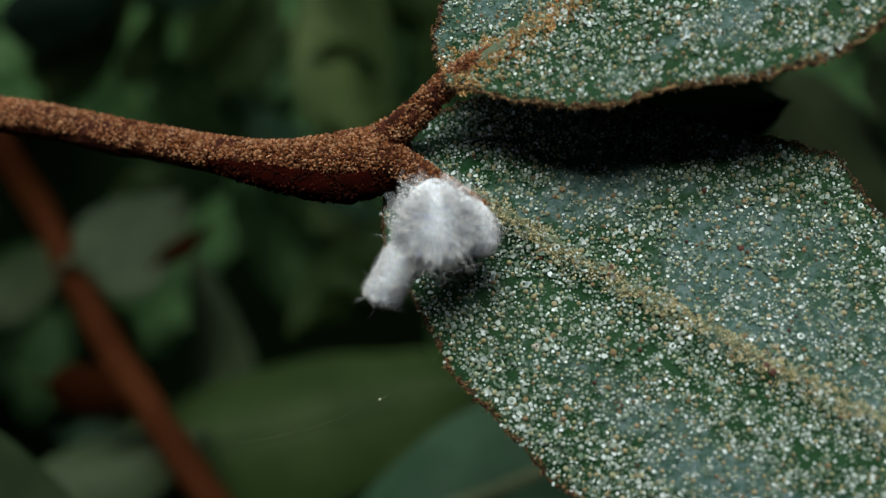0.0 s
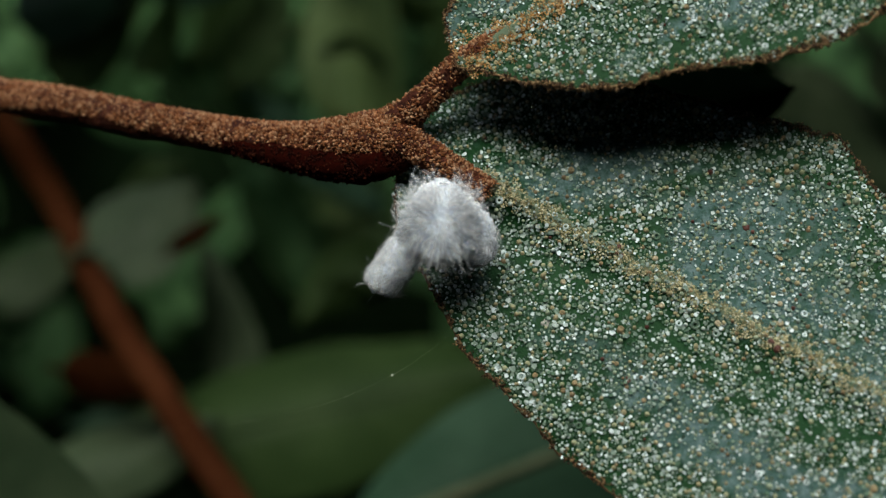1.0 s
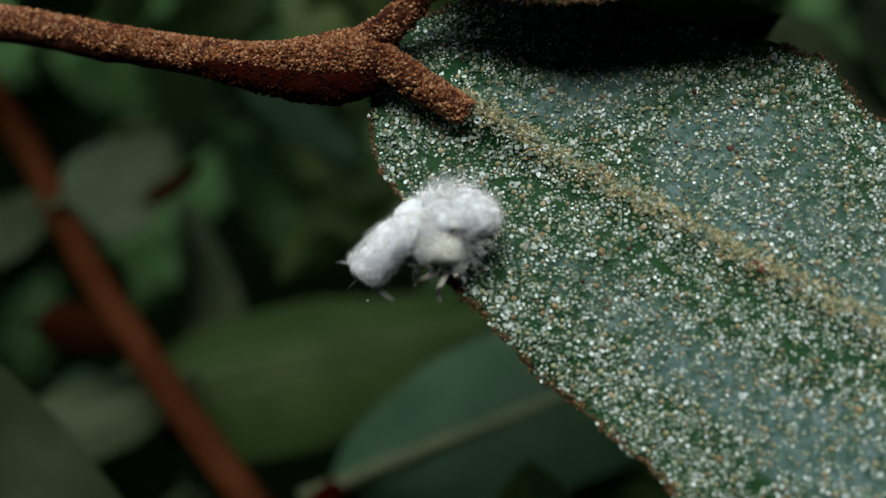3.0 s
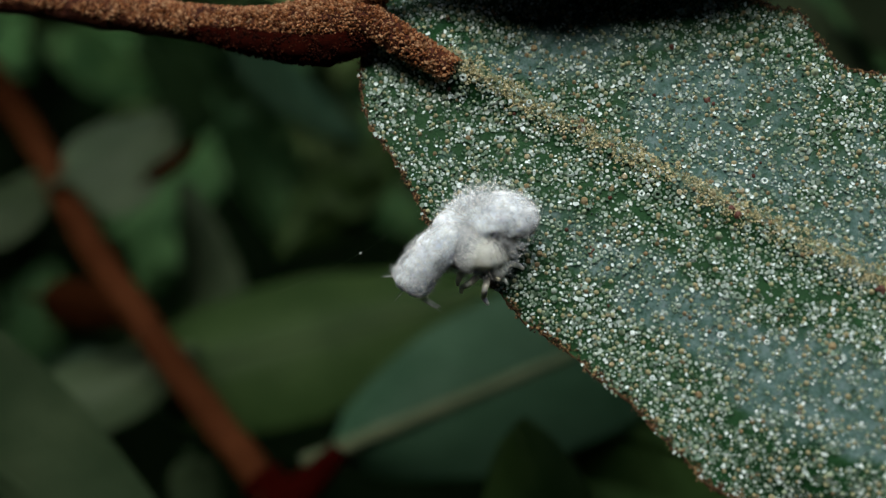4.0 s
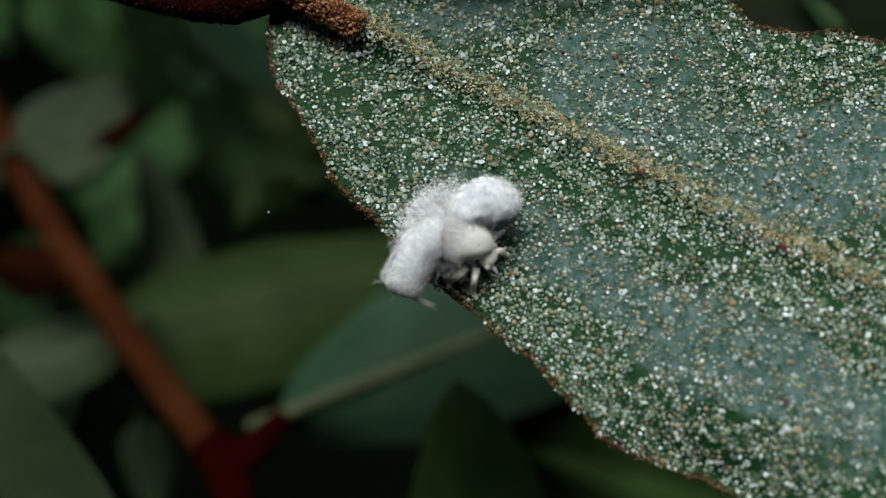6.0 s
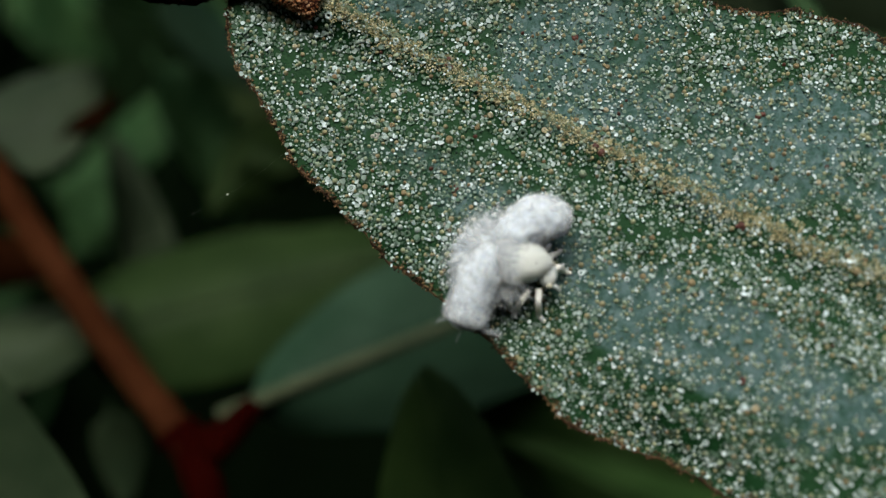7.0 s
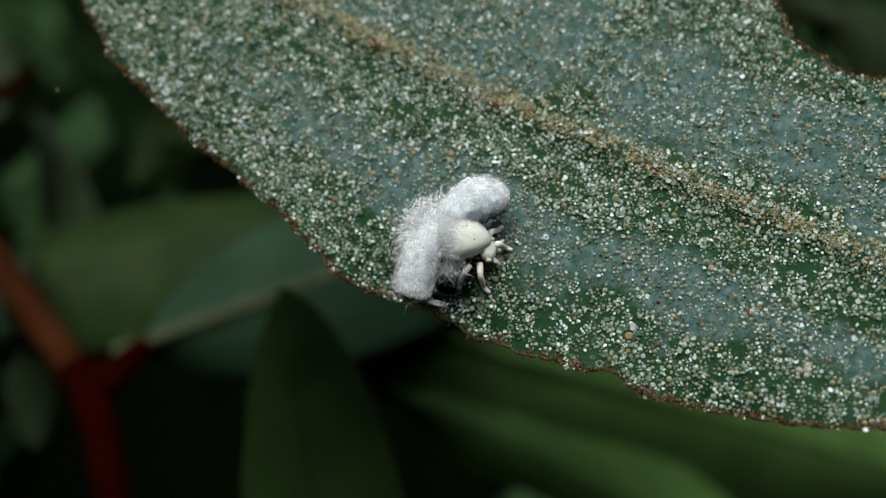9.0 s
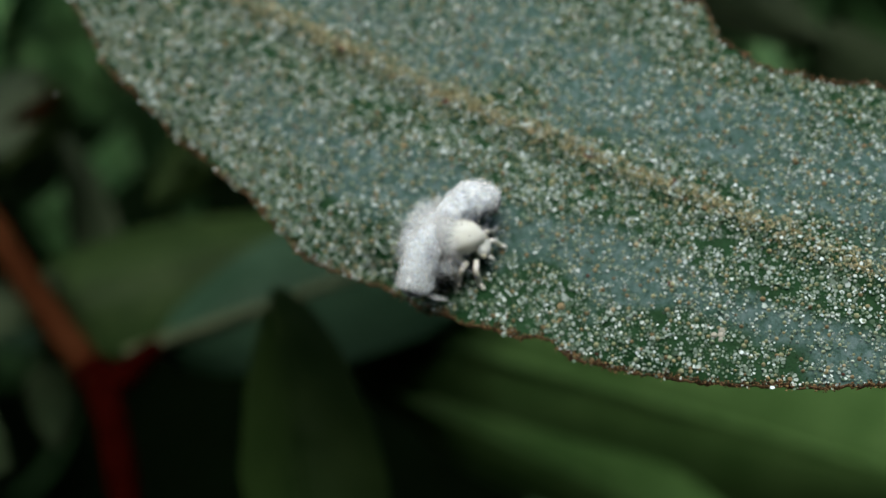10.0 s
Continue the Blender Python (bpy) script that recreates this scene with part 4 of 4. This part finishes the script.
def rear_fan(hub, count, seed, parent):
    """The tuft at the tail end: a thin pad under threads that spread from one spot like a fan and curl over at the rim."""
    bm = bmesh.new()
    bmesh.ops.create_uvsphere(bm, u_segments=220, v_segments=72, radius=1.0)
    for v in bm.verts:
        p = np.array(v.co)
        flat = math.hypot(p[0], p[1])
        c, d = (p[0] / flat, p[1] / flat) if flat > 1e-6 else (1.0, 0.0)
        ridge = noise.noise(Vector((c * 9, d * 9, p[2] * 1.5))) + 0.8 * noise.noise(Vector((c * 22, d * 22, p[2] * 2.0))) + 0.5 * noise.noise(Vector((c * 45, d * 45, p[2] * 5.0)))
        q = 0.90 + 0.10 * noise.noise(Vector(p * 2.2)) + 0.07 * noise.noise(Vector(p * 9)) + 0.05 * noise.noise(Vector(p * 26)) + 0.13 * ridge * min(1.0, flat * 1.3)
        v.co = local(p * q * np.array([0.37, 0.38, 0.20]))
    for f in bm.faces:
        f.smooth = True
    data = bpy.data.meshes.new("rear_wool")
    bm.to_mesh(data)
    bm.free()
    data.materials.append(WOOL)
    core = new("rear_wool", data)
    core.parent = parent
    core["label"] = "fan of wax wool at the tail end"
    g = np.random.default_rng(seed)
    k = 24
    phi = math.pi + g.uniform(-1, 1, count) * 2.9
    clump = g.uniform(0, 2 * math.pi, 46)
    near = clump[np.argmin(np.abs((phi[:, None] - clump[None, :] + math.pi) % (2 * math.pi) - math.pi), axis=1)]
    phi = phi + 0.55 * (((near - phi) + math.pi) % (2 * math.pi) - math.pi)
    behind = np.clip(-np.cos(phi), 0, 1)
    reach = (0.36 + 0.17 * behind) * g.uniform(0.55, 1.10, count)
    rise, drop = g.uniform(0.02, 0.13, count), g.uniform(0.10, 0.40, count) * (0.35 + 0.65 * behind)
    bend, phase = g.normal(0, 0.22, count), g.uniform(0, 6.28, (3, count))
    beat, curl = g.uniform(5.0, 15.0, (3, count)), g.uniform(0.004, 0.022, count)
    spin, loop = g.normal(0, 6.0, count), g.uniform(0.01, 0.055, count)
    root, begin = g.normal(0, 0.035, (count, 3)), g.uniform(0.36, 0.86, count)
    lines = np.zeros((count, k, 3))
    for i in range(k):
        q = i / (k - 1)
        b = phi + bend * q * q
        tip = max(0.0, q - 0.6) / 0.4
        far = begin + (1 - begin) * q
        lines[:, i, 0] = hub[0] + root[:, 0] + reach * far * np.cos(b) + loop * tip * np.cos(phase[0] + spin * tip)
        lines[:, i, 1] = hub[1] + root[:, 1] + reach * far * np.sin(b) + loop * tip * np.sin(phase[0] + spin * tip)
        lines[:, i, 2] = hub[2] + root[:, 2] * 0.5 + rise * np.sin(math.pi * np.minimum(1.0, far * 1.25)) - drop * far**2.2
        for axis in range(3):
            lines[:, i, axis] += curl * q * np.sin(phase[axis] + q * beat[axis])
    thick = (1 - 0.5 * np.linspace(0, 1, k))[None, :] * g.uniform(0.0026, 0.0078, count)[:, None]
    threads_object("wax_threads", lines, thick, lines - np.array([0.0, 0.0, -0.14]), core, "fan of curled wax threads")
    return core


rear = rear_fan((0.11, 0.0, 0.20), 900, 71, nymph)

# Down that runs from the wool onto the back of the body.
g = np.random.default_rng(37)
down = []
for k in range(420):
    v, reach, bend = g.uniform(-0.22, 0.36), g.uniform(0.02, 0.24) * (0.6 + 0.4 * g.random()), g.normal(0, 0.05)
    row = []
    for q in np.linspace(0, 1, 9):
        u, w = -0.20 + (0.16 + reach) * q, v * (1 - 0.25 * q) + bend * math.sin(3 * q)
        rise = np.clip(1 - ((u - BODY_AT[0]) / (1.12 * BODY_SIZE[0])) ** 2 - ((w - BODY_AT[1]) / (1.15 * BODY_SIZE[1])) ** 2, 0, 1) ** 0.42
        row.append((u, w, BODY_AT[2] + BODY_SIZE[2] * rise + 0.012 + 0.02 * math.sin(3.1 * q) * g.random()))
    down.append(row)
down = facing(np.array(down))
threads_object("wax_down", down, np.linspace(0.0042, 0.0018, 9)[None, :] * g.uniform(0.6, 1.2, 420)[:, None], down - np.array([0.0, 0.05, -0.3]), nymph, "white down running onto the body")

# Stray threads at the end of the hanging lobe: a twisted lock to one side, a few hairs to the other.
wisps = []
g = np.random.default_rng(90)
for k in range(30):
    a, b = g.normal(0, 0.022, 3), g.normal(0, 0.010, 3)
    if k < 22:
        start, mid, end = (0.03, -0.53, 0.0), (0.15, -0.53, -0.03), (0.26 + 0.004 * k, -0.49 + 0.002 * k, -0.06)
    else:
        start, mid, end = (-0.07, -0.52, 0.0), (-0.13, -0.64, 0.0), (-0.19, -0.74 + 0.02 * (k - 22), 0.0)
    wisps.append(smooth_line([np.array(start) + a, np.array(mid) + a * 0.4 + b, np.array(end) + b * 1.5], 9))
threads_object("wisp", np.array(wisps), np.full((30, 9), 0.0030), np.array(wisps) - np.array([-0.05, -0.5, -0.2]), tail, "stray wax threads")

# ---------------------------------------------------------------- drifting speck on a silk thread
silk = tagged(empty("silk_thread"), "hair-thin silk thread with a white speck", "silk")
line = smooth_line([(0.2, 11.1, 0.55), (-0.48, 10.89, 0.04), (-1.6, 11.6, -0.45), (-4.0, 14.5, -1.2)], 40)
v, f = tube_arrays(line, np.full(40, 0.00008), 5)
mesh_object("thread", world_of(v), f, SILK, silk)
v, f = tube_arrays(np.array([(-0.492, 10.89, 0.035), (-0.484, 10.89, 0.039), (-0.474, 10.885, 0.045)]), np.array([0.005, 0.010, 0.005]), 6)
mesh_object("speck", world_of(v), f, SILK, silk)

# ---------------------------------------------------------------- separate scales along the nymph's way
near = sorted(main_scales, key=lambda p: abs(p[5] - 2.8) * 0.5 + abs(p[6] + 0.55) * 1.6)
joined("scale_field", [p[:5] for p in near[300:]], [FLAKE, PEARL, AMBER], main_leaf, "silvery and tan peltate scales")
shared = []
for tv, tf, ts in TEMPLATES:
    data = bpy.data.meshes.new("scale")
    data.from_pydata([tuple(v * U) for v in tv], [], [tuple(q) for q in tf])
    data.materials.append(FLAKE)
    data.materials.append(PEARL)
    data.materials.append(AMBER)
    data.polygons.foreach_set("material_index", np.array(ts, dtype=np.int32))
    data.polygons.foreach_set("use_smooth", np.array(ts, dtype=bool))
    shared.append(data)
for template, place, up, size, turn, s, w in near[:300]:
    which = next(i for i, t in enumerate(TEMPLATES) if t is template)
    ob = new("scale", shared[which])
    ob.parent = main_leaf
    q = Vector(up).to_track_quat("Z", "Y").to_matrix().to_4x4()
    ob.matrix_basis = Matrix.Translation(Vector(world_of(place))) @ q @ pose(0, 0, 0, 0, 0, math.degrees(turn)) @ Matrix.Scale(size, 4)

# ---------------------------------------------------------------- brown and pale bits caught on the leaf
BITS = plain("dead_scale", (0.075, 0.022, 0.014), 0.7)
CHIP = plain("pale_chip", (0.34, 0.34, 0.30), 0.7)
for x, z, size, material in ((2.86, 1.484, 0.050, BITS), (1.651, 1.268, 0.045, BITS), (1.691, 0.07, 0.040, BITS), (3.0, 0.434, 0.055, BITS), (4.211, -0.274, 0.060, BITS), (3.434, -1.32, 0.036, BITS), (4.476, 0.735, 0.045, BITS), (4.114, -1.577, 0.034, BITS), (5.738, -0.928, 0.055, BITS), (6.6, -1.257, 0.055, BITS), (6.49, -2.317, 0.045, BITS), (0.956, 0.574, 0.045, CHIP), (6.893, -2.802, 0.065, CHIP)):
    rel = np.array([x, z]) - MAIN.base
    bit_s, bit_w = rel @ MAIN.m, rel @ MAIN.n - MAIN.bend * math.sin(math.pi * min(1, max(0, (rel @ MAIN.m) / 8.0)))
    up = MAIN.normal(bit_s, bit_w)
    verts, faces = [], []
    g = np.random.default_rng(int(1000 * x) + 7)
    for k in range(4):
        dome(verts, faces, (g.normal(0, 0.45), g.normal(0, 0.45), -0.1), g.uniform(0.4, 0.8), g.uniform(0.35, 0.8), 6, g.uniform(0, 6), ((0.0, 1.0), (0.6, 0.75)))
    side = unit(np.cross(up, (0.2, 0.1, 1.0)))
    axes = np.stack([side, np.cross(up, side), up])
    mesh_object("dead_scale" if material is BITS else "chip", world_of(MAIN.spot(bit_s, bit_w) + (np.array(verts) * size) @ axes), faces, material, main_leaf, "dark brown dead scale" if material is BITS else "pale dry chip")

# ---------------------------------------------------------------- what moves
# seconds, place along and across the leaf, the lobes' slope, the raised tail
STEPS = [
    (0, -0.19, -0.50, 55, 48),
    (0.5, -0.17, -0.58, 50, 48),
    (1, -0.18, -0.63, 46, 46),
    (1.5, -0.17, -0.89, 41, 36),
    (2, -0.01, -1.15, 28, 24),
    (2.5, 0.39, -1.41, 28, 20),
    (3, 0.31, -1.41, 31, 17),
    (3.2, 0.54, -1.51, 29, 16),
    (4.3, 1.04, -1.58, 36, 13),
    (4.5, 1.16, -1.53, 38, 12),
    (5, 1.62, -1.59, 37, 11),
    (5.2, 1.58, -1.55, 37, 11),
    (6.3, 2.02, -1.58, 45, 9),
    (6.5, 2.30, -1.56, 47, 8),
    (7, 2.71, -1.54, 53, 7),
    (7.5, 3.20, -1.47, 53, 6),
    (8, 3.48, -1.52, 56, 4),
    (8.5, 3.86, -1.59, 57, 2),
    (9, 4.60, -1.71, 52, 4),
    (9.5, 4.59, -1.72, 52, 1),
    (10, 5.15, -1.68, 55, 2),
]


def stand(s, w, slope, raised):
    lift = 0.30 + 0.28 * math.sin(radians(raised))
    up = MAIN.normal(s, max(w, -1.3))
    a = radians(slope)
    side = np.array([math.cos(a), 0, math.sin(a)])
    side = unit(side - up * (side @ up))
    ahead = np.cross(side, up)
    x, z = MAIN.base + s * MAIN.m + w * MAIN.n
    spot = np.array([x, main_depth(x, z, s, max(w, -1.3)), z]) + up * lift
    m = Matrix([[ahead[i], side[i], up[i], 0] for i in range(3)] + [[0, 0, 0, 1]])
    return Matrix.Translation(Vector(world_of(spot))) @ m @ pose(0, 0, 0, 0, raised, 0)


def motions():
    walk(nymph, [(t, stand(*row)) for t, *row in STEPS])
    # the hanging lobe draws in, the fan lies back, the rounded lobe swings up as the tail sinks
    draw = ((0, 0.04, -0.31, 0), (0.5, 0.04, -0.30, 0), (1, 0.04, -0.25, 0), (1.5, 0.02, -0.16, 0), (2, 0, -0.06, -3), (3, 0, 0, -4), (4.5, 0, 0, -2), (6.5, 0, 0, 0), (10, 0, 0, 0))
    walk(tail, [(t, pose(c * U, d * U, 0, 0, 0, a)) for t, c, d, a in draw])
    # seconds, the fan's place on the body, its turn and the lean of its face
    lay = ((0, -0.15, -0.14, 0.26, 133, -35, 8), (0.5, -0.125, -0.125, 0.26, 132, -36, 8), (1, -0.155, -0.09, 0.27, 130, -34, 6), (1.5, -0.05, 0.06, 0.22, 136, -20, 4),
           (2, -0.06, 0.17, 0.05, 138, -8, 0), (2.5, -0.03, 0.23, 0.0, 118, -3, 0), (3, -0.03, 0.26, -0.04, 96, 0, 0), (4.5, -0.08, 0.19, -0.05, 94, 0, 0), (6.5, -0.14, 0.0, -0.08, 88, 0, 0), (10, -0.15, -0.05, -0.09, 85, 0, 0))
    walk(rear, [(t, pose(x * U, y * U, z * U) @ pose(0, 0, 0, b, a, 0) @ pose(0, 0, 0, 0, 0, turn)) for t, x, y, z, turn, a, b in lay])
    fold = ((0, 46, -58, -0.20), (0.5, 46, -64, -0.20), (1, 46, -68, -0.20), (1.5, 40, -42, -0.14), (2, 14, -16, -0.06), (2.5, 6, -6, -0.04), (3, 2, -2, -0.02), (4.5, 1, 0, 0), (6.5, 2, 0, 0), (8, 0, 0, 0), (10, 0, 0, 0))
    walk(upper, [(t, pose(0, 0, 0, a, 0, b) @ pose(0, d * U, 0)) for t, a, b, d in fold])
    for k, (leg, hip) in enumerate(legs):
        rows = []
        for i in range(41):
            t = i * 0.25
            gait = math.cos(math.pi * (i + k % 2)) * 9 + 4 * math.sin(1.7 * t + k)
            rows.append((t, Matrix.Translation(Vector(local(hip))) @ pose(0, 0, 0, 0, 0, gait)))
        walk(leg, rows)


motions()
